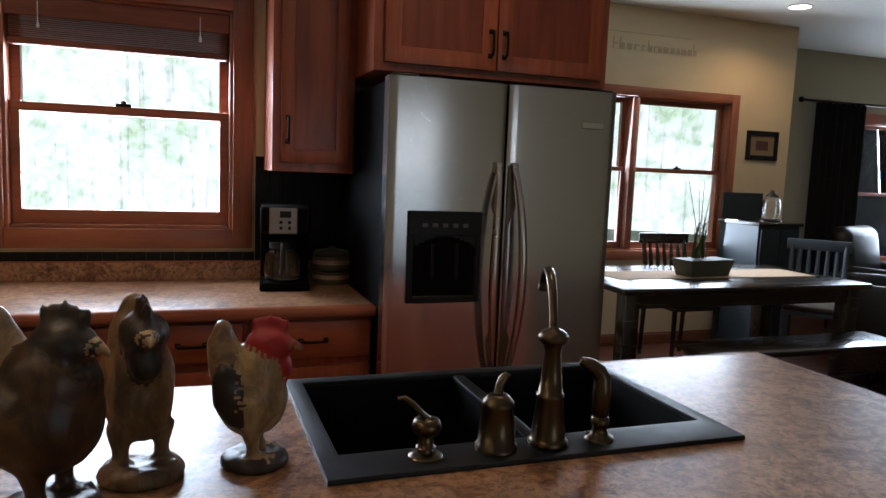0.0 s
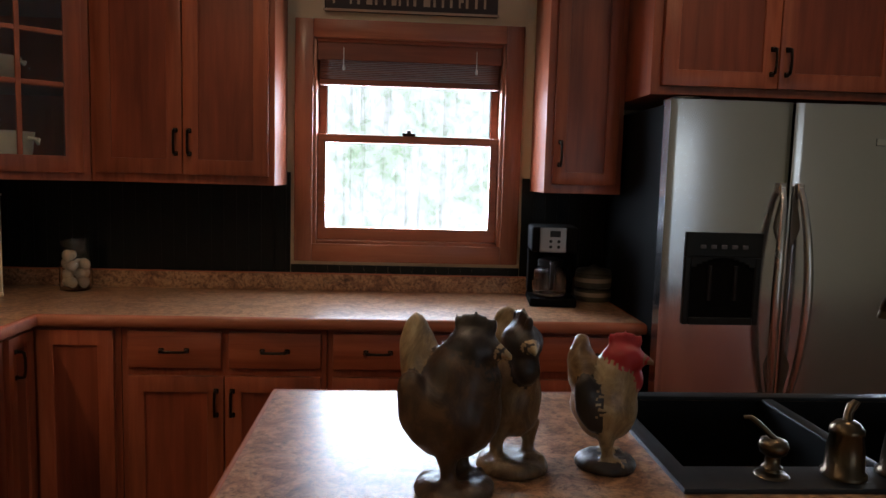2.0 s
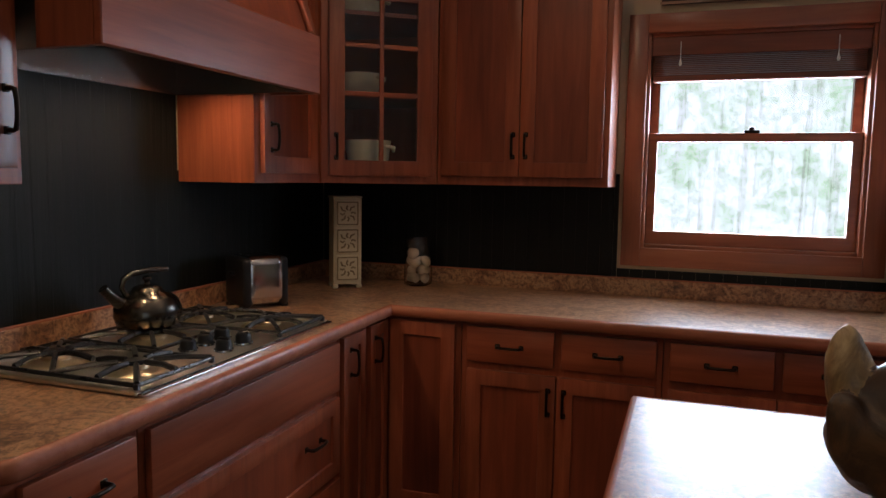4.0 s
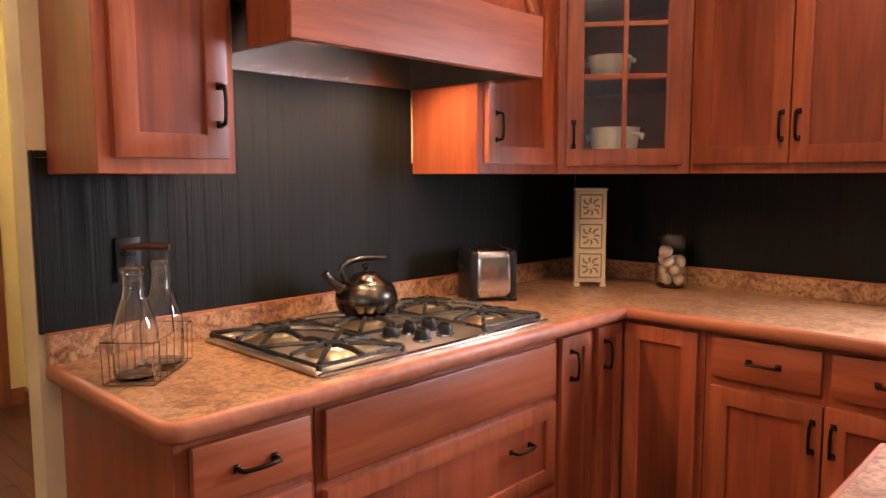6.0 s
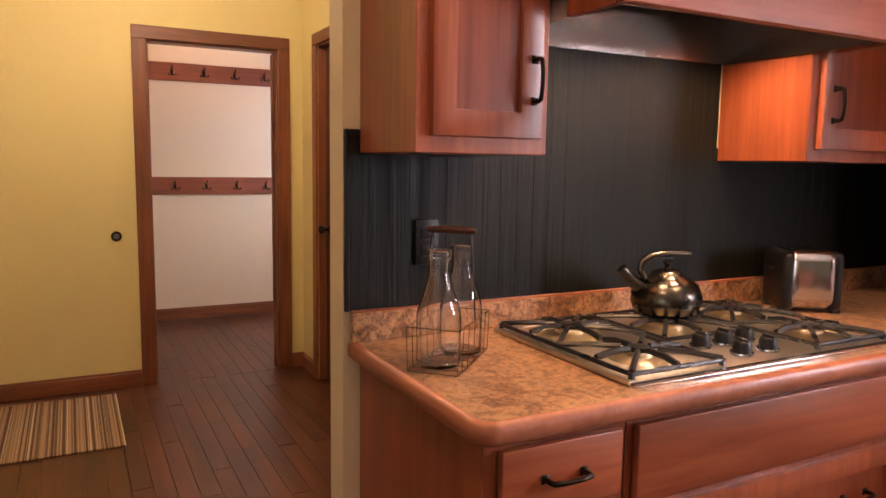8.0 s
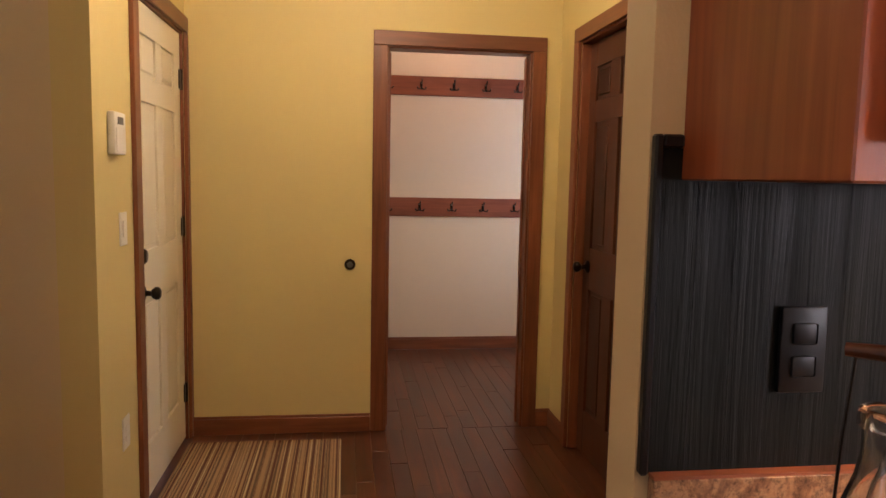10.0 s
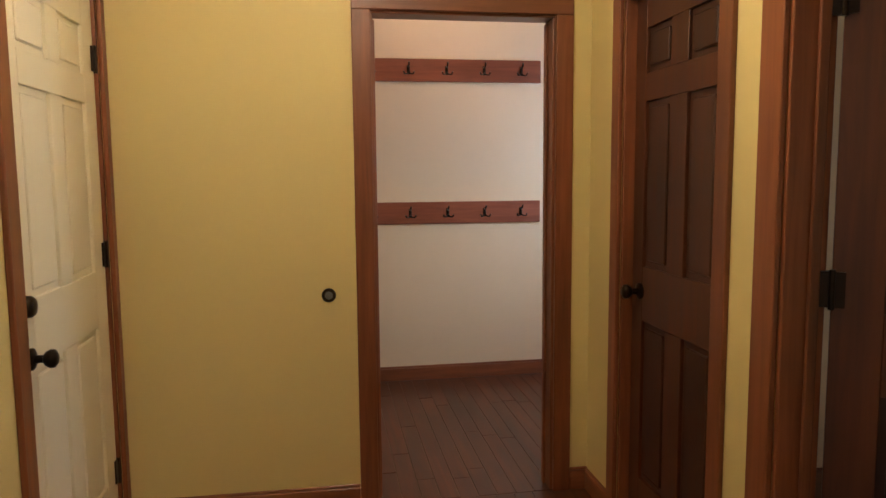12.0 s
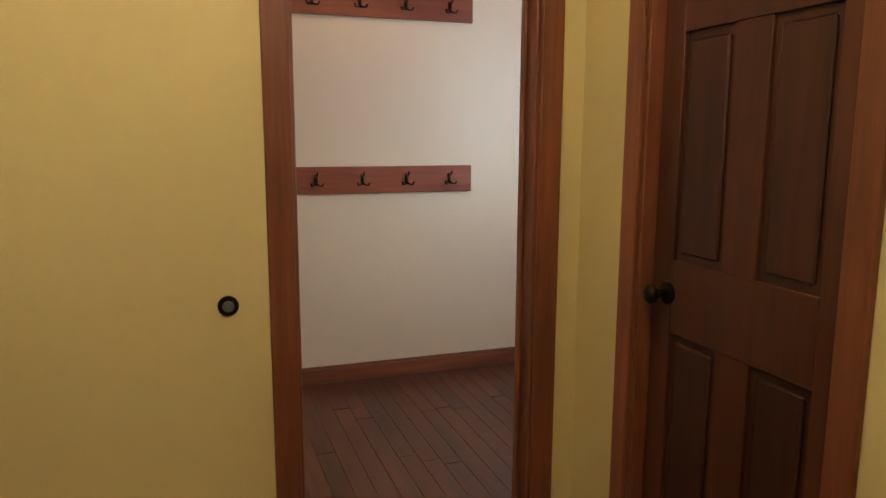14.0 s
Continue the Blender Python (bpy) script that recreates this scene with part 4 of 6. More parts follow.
hi = [bm.verts.new((x, y, 1.80)) for x, y in ((ly0 + 0.03, -0.47), (ly1 - 0.03, -0.47), (ly1 - 0.03, -0.03), (ly0 + 0.03, -0.03))]
bm.faces.new(hi)
for k in range(4):
    bm.faces.new((lo[k], lo[(k + 1) % 4], hi[(k + 1) % 4], hi[k]))
bmesh.ops.solidify(bm, geom=bm.faces[:], thickness=0.004)
part("liner", bm, LINERSTEEL, hd, "brushed steel liner")
for x in (0.16, 0.46):
    bm = bmesh.new()
    for k in range(12):
        box(bm, x + k * 0.018, x + k * 0.018 + 0.009, -0.34, -0.10, 1.785, 1.797)
    part("filter", bm, STEELDARK, hd, "steel grease filter")
for x in (0.20, 0.64):
    bm = bmesh.new()
    lathe(bm, [(0.028, 0), (0.033, 0.006), (0.033, 0.012)], (x, -0.40, 1.786), 16)
    part("lamp_lens", bm, LAMPGLOW, hd, "small glowing hood lamp")

# ---- refrigerator ----
fr = thing("refrigerator", pose(2.795, -0.035, 0), "stainless steel side-by-side refrigerator with ice dispenser", "refrigerator")
FW, FD = 0.868, 0.745
boxpart("body", (0.006, FW - 0.006, -FD + 0.075, 0, 0.012, 1.70), DEEPBLACK, fr, "black cabinet sides", 0.004)
boxpart("kick_grille", (0.01, FW - 0.01, -FD + 0.06, -FD + 0.0745, 0.012, 0.085), BLACK, fr, "black kick grille", 0.002)
for x in (0.06, FW - 0.06):
    bm = bmesh.new()
    lathe(bm, [(0.02, 0), (0.02, 0.012)], (x, -0.2, 0), 12)
    part("foot", bm, RUBBER, fr)
    boxpart("hinge_cover", (x - 0.045, x + 0.045, -FD + 0.012, -FD + 0.13, 1.7005, 1.722), BLACK, fr, "black top hinge cover", 0.006, 2)
SPL = 0.43


def fridge_door(x0, x1):
    """A door whose face is crowned a little across its width."""
    bm = bmesh.new()
    cx, hw2 = (x0 + x1) / 2, (x1 - x0) / 2
    pts = [(x1, -FD + 0.072), (x0, -FD + 0.072)]
    for i in range(25):
        u = -1 + i / 12
        edge = max(0.0, (abs(u) - 0.93) / 0.07)
        pts.append((cx + u * hw2, -FD + 0.007 * u * u + 0.005 * edge ** 2))
    prism(bm, pts, 0.09, 1.712)
    bmesh.ops.recalc_face_normals(bm, faces=bm.faces)
    return part("door", bm, STEEL, fr, "brushed stainless steel door", 40)


dl, dr = fridge_door(0.0, SPL - 0.005), fridge_door(SPL + 0.005, FW)
for d, x, s in ((dl, SPL - 0.045, -1), (dr, SPL + 0.045, 1)):
    bm = bmesh.new()
    pts, rad = [], []
    for i in range(17):
        u = i / 16
        z = 0.665 + u * 0.755
        bow = math.sin(math.pi * u)
        pts.append((x + s * (-0.014 + 0.024 * bow), -FD - 0.010 - 0.052 * bow ** 0.6, z))
        rad.append(0.010 + 0.006 * bow)
    tube(bm, pts, rad, 12)
    for z in (0.665, 1.42):
        box(bm, x - s * 0.014 - 0.012, x - s * 0.014 + 0.012, -FD - 0.016, -FD + 0.012, z - 0.02, z + 0.02, 0.005, 2)
    part("handle", bm, HANDLESTEEL, d, "long bowed steel handle", 50)
    # flat dark crescent put in for the shadowed recess beside the handle
    bm = bmesh.new()
    lo, hi = [], []
    for i in range(49):
        u = i / 48
        z = 0.655 + u * 0.775
        bow = math.sin(math.pi * u)
        wide = 0.010 + 0.05 * bow * max(0.0, min(1.0, (abs(u - 0.5) - 0.24) * 12))
        lo.append(bm.verts.new((x - s * 0.034, -FD - 0.0012, z)))
        hi.append(bm.verts.new((x - s * 0.034 + s * min(wide, 0.062 * bow + 0.002), -FD - 0.0012, z)))
    for i in range(48):
        bm.faces.new((lo[i], lo[i + 1], hi[i + 1], hi[i]))
    for f in bmesh.ops.extrude_face_region(bm, geom=bm.faces[:])["geom"]:
        if isinstance(f, bmesh.types.BMVert):
            f.co.y += 0.012
    bmesh.ops.recalc_face_normals(bm, faces=bm.faces)
    part("grip_shade_plate", bm, GRIPSHADE, d, "flat dark crescent standing for the shade behind the handle")
bx0, bx1, bz0, bz1 = 0.075, 0.345, 0.945, 1.265
bm = bmesh.new()
box(bm, bx0, bx1, -FD - 0.008, -FD + 0.007, bz1 - 0.085, bz1, 0.004, 2)
box(bm, bx0, bx0 + 0.022, -FD - 0.008, -FD + 0.007, bz0, bz1 - 0.085, 0.003)
box(bm, bx1 - 0.022, bx1, -FD - 0.008, -FD + 0.007, bz0, bz1 - 0.085, 0.003)
box(bm, bx0 + 0.022, bx1 - 0.022, -FD - 0.012, -FD + 0.007, bz0, bz0 + 0.025, 0.003)
cw = (bx1 - bx0) / 2 - 0.022
for k in range(12):
    # arched head of the cavity
    u0, u1 = -1 + k / 6, -1 + (k + 1) / 6
    dip = 0.034 * max(u0 * u0, u1 * u1)
    box(bm, (bx0 + bx1) / 2 + u0 * cw, (bx0 + bx1) / 2 + u1 * cw, -FD - 0.0078, -FD + 0.003, bz1 - 0.0855 - dip, bz1 - 0.084)
dsp = part("dispenser", bm, DISPENSER, dl, "black ice and water dispenser")
# no real hollow: a flat black plate gives the recess its shade
boxpart("cavity", (bx0 + 0.021, bx1 - 0.021, -FD - 0.0015, -FD + 0.004, bz0 + 0.024, bz1 - 0.084), DEEPBLACK, dsp, "flat black plate standing for the shaded cavity")
for k in range(5):
    boxpart("button", (0.125 + k * 0.037, 0.145 + k * 0.037, -FD - 0.0105, -FD - 0.007, bz1 - 0.056, bz1 - 0.042), GREYPLASTIC, dsp, "", 0.002)
for x in (0.165, 0.255):
    bm = bmesh.new()
    tube(bm, [(x, -FD - 0.004, 1.15), (x, -FD - 0.007, 1.10), (x, -FD - 0.006, 1.03)], 0.008, 8)
    part("paddle", bm, BLACK, dsp, "grey dispenser paddle")
boxpart("badge", (FW - 0.145, FW - 0.055, -FD - 0.003, -FD, 1.575, 1.60), CHROME, dr, "small chrome badge", 0.002)

# ---- cooktop ----
ck = thing("gas_cooktop", pose(0.33, -1.475, CZ1), "stainless steel five-burner gas cooktop with iron grates", "cooktop")
boxpart("tray", (-0.266, 0.266, -0.435, 0.435, 0.0005, 0.008), STEELDARK, ck, "", 0.004, 2)
for b6 in ((-0.266, 0.2515, -0.4355, -0.418), (-0.266, 0.2515, 0.418, 0.4355), (-0.2665, -0.25, -0.4175, 0.4175)):
    boxpart("rim", (*b6, 0.0015, 0.0125), STEELDARK, ck, "raised steel rim", 0.003)
boxpart("front_trim", (0.252, 0.270, -0.436, 0.436, 0.001, 0.010), CHROME, ck, "bright steel front trim", 0.003)


def burner(x, y, r):
    bm = bmesh.new()
    lathe(bm, [(r * 2.3, 0), (r * 2.1, 0.004), (r, 0.007), (r, 0.015), (r * 0.9, 0.018)], (x, y, 0.0102), 20)
    b = part("burner", bm, BURNER, ck, "", 50)
    bm = bmesh.new()
    lathe(bm, [(r * 0.82, 0), (r * 0.86, 0.004), (r * 0.8, 0.010), (r * 0.3, 0.012)], (x, y, 0.0285), 20)
    part("cap", bm, IRON, b, "black burner cap", 50)


for x, y, r in ((-0.13, -0.29, 0.038), (0.12, -0.29, 0.030), (-0.09, 0.0, 0.048), (-0.13, 0.29, 0.032), (0.12, 0.29, 0.038)):
    burner(x, y, r)


def grate(y0, y1, x0, x1, centres):
    bm = bmesh.new()
    z = 0.026
    for a, b in (((x0, y0), (x1, y0)), ((x1, y0), (x1, y1)), ((x1, y1), (x0, y1)), ((x0, y1), (x0, y0))):
        tube(bm, [(*a, z - 0.004), (*b, z - 0.004)], 0.0055, 6)
    for x in (x0, x1):
        for y in (y0, y1):
            tube(bm, [(x, y, 0.011), (x, y, z)], 0.0075, 6)
    for cx, cy in centres:
        for k in range(4):
            a = math.pi / 4 + k * math.pi / 2
            ex, ey = (x1 if math.cos(a) > 0 else x0), (y1 if math.sin(a) > 0 else y0)
            ex, ey = cx + max(-0.125, min(0.125, ex - cx)), cy + max(-0.13, min(0.13, ey - cy))
            tube(bm, [(ex, ey, z), (cx + (ex - cx) * 0.6, cy + (ey - cy) * 0.6, z + 0.008), (cx + (ex - cx) * 0.22, cy + (ey - cy) * 0.22, z + 0.009)], 0.0068, 6)
        for dx, dy in ((1, 0), (-1, 0), (0, 1), (0, -1)):
            tube(bm, [(cx + dx * 0.118, cy + dy * 0.122, z), (cx + dx * 0.08, cy + dy * 0.08, z + 0.008), (cx + dx * 0.03, cy + dy * 0.03, z + 0.009)], 0.0075, 6)
    part("grate", bm, IRON, ck, "black cast iron grate", 50)


grate(-0.42, -0.16, -0.25, 0.24, ((-0.13, -0.29), (0.12, -0.29)))
grate(-0.135, 0.135, -0.25, 0.05, ((-0.09, 0.0),))
grate(0.16, 0.42, -0.25, 0.24, ((-0.13, 0.29), (0.12, 0.29)))
for x, y in ((0.10, -0.075), (0.10, 0.0), (0.10, 0.075), (0.19, -0.04), (0.19, 0.05)):
    bm = bmesh.new()
    lathe(bm, [(0.022, 0.004), (0.0215, 0.024), (0.018, 0.03), (0.012, 0.031)], (x, y, 0.0102), 18)
    box(bm, x - 0.017, x + 0.017, y - 0.0045, y + 0.0045, 0.038, 0.047, 0.002)
    kn = part("knob", bm, BLACK, ck, "black control knob", 50)
    bm = bmesh.new()
    lathe(bm, [(0.028, 0), (0.027, 0.005), (0.022, 0.006), (0.004, 0.0055)], (x, y, 0.0102), 18)
    part("bezel", bm, CHROME, kn, "bright steel ring", 50)

# ---- kettle ----
kt = thing("kettle", pose(0.205, -1.445, CZ1 + 0.0410) @ Matrix.Scale(1.02, 4), "dark polished stovetop kettle with an arched handle", "kettle")
bm = bmesh.new()
lathe(bm, [(0.070, 0), (0.085, 0.006), (0.094, 0.030), (0.093, 0.052), (0.082, 0.078), (0.060, 0.096), (0.044, 0.102), (0.042, 0.106)], seg=36)
part("body", bm, KETTLESTEEL, kt, smooth=60)
bm = bmesh.new()
lathe(bm, [(0.043, 0.1063), (0.040, 0.112), (0.022, 0.119), (0.008, 0.121), (0.007, 0.129), (0.013, 0.134), (0.012, 0.142), (0.003, 0.145)], seg=24)
part("lid", bm, KETTLESTEEL, kt, "polished lid with a small knob", 60)
bm = bmesh.new()
tube(bm, [(-0.02, -0.060, 0.065), (-0.03, -0.090, 0.085), (-0.037, -0.112, 0.108), (-0.040, -0.124, 0.122)], [0.022, 0.018, 0.014, 0.014], 14)
part("spout", bm, KETTLESTEEL, kt, "short spout with a whistle cap", 50)
bm = bmesh.new()
tube(bm, [(-0.012, -0.068, 0.095), (-0.016, -0.082, 0.120), (-0.013, -0.078, 0.142), (-0.006, -0.056, 0.156), (0.004, -0.01, 0.161), (0.012, 0.03, 0.160), (0.018, 0.062, 0.158)], [0.008, 0.008, 0.009, 0.009, 0.009, 0.008, 0.007], 12)
part("handle", bm, KETTLESTEEL, kt, "arched steel handle", 50)

# ---- toaster ----
to = thing("toaster", pose(0.18, -0.845, CZ1, 0, 0, -32), "brushed steel toaster with black ends on the counter", "toaster")
bm = bmesh.new()
box(bm, -0.092, 0.092, -0.078, 0.078, 0.012, 0.194, 0.034, 5)
part("shell", bm, STEEL, to, "", 50)
for s in (-1, 1):
    bm = bmesh.new()
    box(bm, -0.0885, 0.0885, min(s * 0.05, s * 0.090), max(s * 0.05, s * 0.090), 0.006, 0.1885, 0.018, 4)
    part("end_cap", bm, BLACK, to, "black plastic end", 50)
for s in (-1, 1):
    boxpart("slot", (s * 0.03 - 0.012, s * 0.03 + 0.012, -0.05, 0.05, 0.189, 0.1935), BLACK, to, "dark bread slot")
boxpart("lever", (-0.018, 0.018, -0.108, -0.0905, 0.12, 0.135), BLACK, to, "", 0.004, 2)
for x in (-0.06, 0.06):
    for y in (-0.08, 0.08):
        boxpart("foot", (x - 0.012, x + 0.012, y - 0.012, y + 0.012, 0.0, 0.0125), RUBBER, to)

# ---- carved box tower ----
tw = thing("box_tower", pose(0.268, -0.294, CZ1, 0, 0, 38), "tall narrow ivory chest of three carved drawers", "chest")
boxpart("case", (-0.062, 0.062, -0.055, 0.055, 0.018, 0.392), IVORYPAINT, tw, "", 0.003)
boxpart("cap", (-0.066, 0.066, -0.060, 0.060, 0.3925, 0.402), IVORYPAINT, tw, "", 0.003)
for x in (-0.052, 0.052):
    for y in (-0.045, 0.045):
        boxpart("foot", (x - 0.012, x + 0.012, y - 0.012, y + 0.012, 0.0, 0.018), IVORYPAINT, tw, "", 0.003)
for k in range(3):
    z = 0.032 + k * 0.12
    d = boxpart("drawer", (-0.052, 0.052, -0.061, -0.0555, z, z + 0.112), IVORYPAINT, tw, "", 0.002)
    # shade of the carving is put in as a dark colour
    bm = bmesh.new()
    for j in range(8):
        a = j * math.pi / 4
        r0, r1 = 0.014, 0.042 if j % 2 else 0.034
        tube(bm, [(r0 * math.cos(a), -0.0615, z + 0.056 + r0 * math.sin(a)), ((r0 + r1) / 2 * math.cos(a + 0.25), -0.0625, z + 0.056 + (r0 + r1) / 2 * math.sin(a + 0.25)), (r1 * math.cos(a), -0.0615, z + 0.056 + r1 * math.sin(a))], 0.004, 6)
    for s in (-1, 1):
        tube(bm, [(s * 0.044, -0.0615, z + 0.008), (s * 0.044, -0.0615, z + 0.104)], 0.003, 6)
        tube(bm, [(-0.044, -0.0615, z + 0.056 + s * 0.048), (0.044, -0.0615, z + 0.056 + s * 0.048)], 0.003, 6)
    part("carving", bm, IVORYDARK, d, "carved rosette in dark colour standing for carving shade")

# ---- jar of eggs ----
jr = thing("glass_jar", pose(0.548, -0.118, CZ1), "clear glass jar filled with pale eggs", "jar")
bm = bmesh.new()
lathe(bm, [(0.045, 0), (0.060, 0.005), (0.064, 0.02), (0.062, 0.11), (0.057, 0.155), (0.058, 0.19), (0.063, 0.212), (0.0615, 0.212), (0.0558, 0.19), (0.0548, 0.155), (0.0595, 0.11), (0.0612, 0.02), (0.056, 0.008), (0.005, 0.007)], seg=28)
part("jar", bm, GLASS, jr, smooth=60)
rnd = random.Random(4)
for k in range(14):
    lay, i = divmod(k, 4)
    a = i * math.pi / 2 + lay * 0.8 + rnd.uniform(-0.2, 0.2)
    eg = thing("egg", pose(0.548 + 0.034 * math.cos(a), -0.118 + 0.034 * math.sin(a), CZ1 + 0.0335 + lay * 0.036 + (i % 2) * 0.004, rnd.uniform(-70, 70), rnd.uniform(-70, 70), 0), "pale tan egg inside the glass jar", "egg", "eggs in the jar")
    bm = bmesh.new()
    blob(bm, (0, 0, 0), (0.021, 0.021, 0.026), 14, 10)
    part("shell", bm, EGG, eg, smooth=80)

# ---- coffee maker ----
cm = thing("coffee_maker", pose(2.53, -0.225, CZ1, 0, 0, -6), "black drip coffee maker with a steel control panel", "coffee maker")
bm = bmesh.new()
box(bm, -0.095, 0.095, -0.12, 0.11, 0.0, 0.035, 0.008, 2)
part("base", bm, DEEPBLACK, cm, smooth=40)
bm = bmesh.new()
box(bm, -0.095, 0.095, 0.03, 0.11, 0.0355, 0.22, 0.006, 2)
part("tank", bm, DEEPBLACK, cm, smooth=40)
bm = bmesh.new()
box(bm, -0.095, 0.095, -0.105, 0.11, 0.2205, 0.325, 0.012, 3)
part("brew_head", bm, DEEPBLACK, cm, smooth=40)
pp = boxpart("control_panel", (-0.062, 0.045, -0.112, -0.1055, 0.222, 0.322), PANELSTEEL, cm, "dull grey control panel", 0.003)
boxpart("display", (-0.022, 0.02, -0.1145, -0.1122, 0.285, 0.31), BLACK, pp, "dark display")
for i in range(4):
    bm = bmesh.new()
    lathe(bm, [(0.007, 0), (0.006, 0.004)], (0, 0, 0), 12)
    bmesh.ops.transform(bm, verts=bm.verts, matrix=pose(-0.018 + (i % 2) * 0.032, -0.112, 0.245 + (i // 2) * 0.022, 90))
    part("button", bm, BLACK, pp)
bm = bmesh.new()
lathe(bm, [(0.045, 0), (0.066, 0.006), (0.072, 0.05), (0.064, 0.10), (0.048, 0.125), (0.0465, 0.125), (0.062, 0.10), (0.0695, 0.05), (0.062, 0.009), (0.004, 0.006)], (-0.01, -0.045, 0.036), 28)
cf = part("carafe", bm, GLASS, cm, "glass carafe", 60)
bm = bmesh.new()
lathe(bm, [(0.050, 0.1253), (0.051, 0.15), (0.03, 0.158)], (-0.01, -0.045, 0.036), 24)
tube(bm, [(-0.01, -0.092, 0.18), (-0.01, -0.135, 0.178), (-0.01, -0.145, 0.14), (-0.01, -0.132, 0.09), (-0.01, -0.112, 0.075)], 0.009, 8)
part("carafe_handle", bm, BLACK, cf, "black lid and handle", 50)

# ---- stacked crock ----
cr = thing("lidded_crock", pose(2.735, -0.14, CZ1), "low brown glazed crock with tan bands", "crock")
bm = bmesh.new()
lathe(bm, [(0.075, 0), (0.08, 0.01), (0.08, 0.05), (0.072, 0.056), (0.08, 0.062), (0.08, 0.115), (0.074, 0.12)], seg=28)
part("pot", bm, CROCK, cr, smooth=50)
for z in (0.022, 0.083):
    bm = bmesh.new()
    lathe(bm, [(0.0803, 0), (0.0813, 0.003), (0.0813, 0.015), (0.0803, 0.018)], (0, 0, z), 28)
    part("band", bm, SIGNTEXT, cr, "tan glazed band", 50)
bm = bmesh.new()
lathe(bm, [(0.0745, 0.1203), (0.078, 0.125), (0.07, 0.135), (0.02, 0.142), (0.014, 0.15), (0.004, 0.154)], seg=28)
part("lid", bm, CROCK, cr, "", 50)


# ---- milk bottles in a wire carrier ----
def bottle(x, y, tilt):
    ob = thing("milk_bottle", pose(x, y, CZ1 + 0.006, 0, 0, tilt), "empty clear glass milk bottle in a wire carrier", "bottle", "milk bottles in the carrier")
    bm = bmesh.new()
    out = [(0.034, 0), (0.046, 0.004), (0.049, 0.015), (0.049, 0.105), (0.046, 0.125), (0.036, 0.155), (0.026, 0.185), (0.0225, 0.205), (0.0225, 0.231)]
    inn = [(max(0.004, r - 0.0035), z + (0.006 if z < 0.02 else 0)) for r, z in out[::-1]]
    lathe(bm, out + inn[:-1] + [(0.004, 0.007)], seg=32)
    body = part("bottle", bm, GLASS, ob, smooth=60)
    bm = bmesh.new()
    lathe(bm, [(0.0225, 0.2312), (0.027, 0.2345), (0.027, 0.247), (0.024, 0.251), (0.020, 0.251), (0.019, 0.2312)], seg=32, cap=False)
    part("lip", bm, GLASS, body, "thick rolled glass lip", 60)


bottle(0.300, -2.195, 0)
bottle(0.226, -2.100, 40)
wc = thing("bottle_carrier", pose(0.263, -2.1475, CZ1, 0, 0, -46), "thin dark wire bottle carrier with a wooden grip", "carrier")
for z, e in ((0.004, 0.055), (0.098, 0.058)):
    rect = [(-0.118, -e, z), (0.118, -e, z), (0.118, e, z), (-0.118, e, z), (-0.118, -e, z)]
    for a, b in zip(rect, rect[1:]):
        bm = bmesh.new()
        tube(bm, [a, b], 0.0013, 6)
        part("rim_wire", bm, BRONZE, wc)
for x in (-0.118, -0.085, -0.045, 0.0, 0.045, 0.085, 0.118):
    for s in (-1, 1):
        bm = bmesh.new()
        tube(bm, [(x, s * 0.055, 0.004), (x, s * 0.058, 0.098)], 0.0009, 5)
        part("upright_wire", bm, BRONZE, wc)
    bm = bmesh.new()
    tube(bm, [(x, -0.055, 0.004), (x, 0.055, 0.004)], 0.0009, 5)
    part("floor_wire", bm, BRONZE, wc)
bm = bmesh.new()
tube(bm, [(0.0, -0.057, 0.098), (0.0, -0.052, 0.20), (0.0, -0.045, 0.292)], 0.0018, 6)
tube(bm, [(0.0, 0.057, 0.098), (0.0, 0.052, 0.20), (0.0, 0.045, 0.292)], 0.0018, 6)
part("bail_wire", bm, HANDLE, wc)
bm = bmesh.new()
tube(bm, [(0, -0.055, 0.294), (0, 0, 0.296), (0, 0.055, 0.294)], [0.007, 0.009, 0.007], 10)
part("grip", bm, DOORWOOD, wc, "turned wooden grip", 50)

# outlet on the panelling
ol = thing("wall_outlet", pose(0.006, -2.085, 1.155, 0, 0, 90), "black wall outlet with a plug", "outlet")
boxpart("plate", (-0.033, 0.033, -0.009, -0.001, -0.058, 0.058), BLACK, ol, "", 0.003, 2)
for z in (-0.022, 0.022):
    boxpart("socket", (-0.017, 0.017, -0.0115, -0.0092, z - 0.014, z + 0.014), BLACK, ol, "", 0.003, 2)

# ---- sign over the window ----
sg = thing("wooden_sign", pose(1.925, -0.001, 2.115), "dark wooden sign with tan lettering above the window", "sign")
boxpart("board", (-0.37, 0.37, -0.02, 0, 0, 0.115), SIGNMAT, sg, "", 0.003)
boxpart("frame_strip", (-0.375, 0.375, -0.026, -0.0205, 0.0, 0.01), SIGNTEXT, sg)
rnd = random.Random(8)
x = -0.335
while x < 0.32:
    w = rnd.uniform(0.022, 0.036)
    if rnd.random() > 0.14:
        boxpart("letter_bar", (x, x + w * 0.35, -0.0225, -0.0205, 0.032, 0.088), SIGNTEXT, sg)
        boxpart("letter_bar", (x + w * 0.35, x + w * 0.85, -0.0225, -0.0205, rnd.choice((0.032, 0.055, 0.078)), 0.088), SIGNTEXT, sg) if rnd.random() > 0.5 else None
    x += w * 1.25

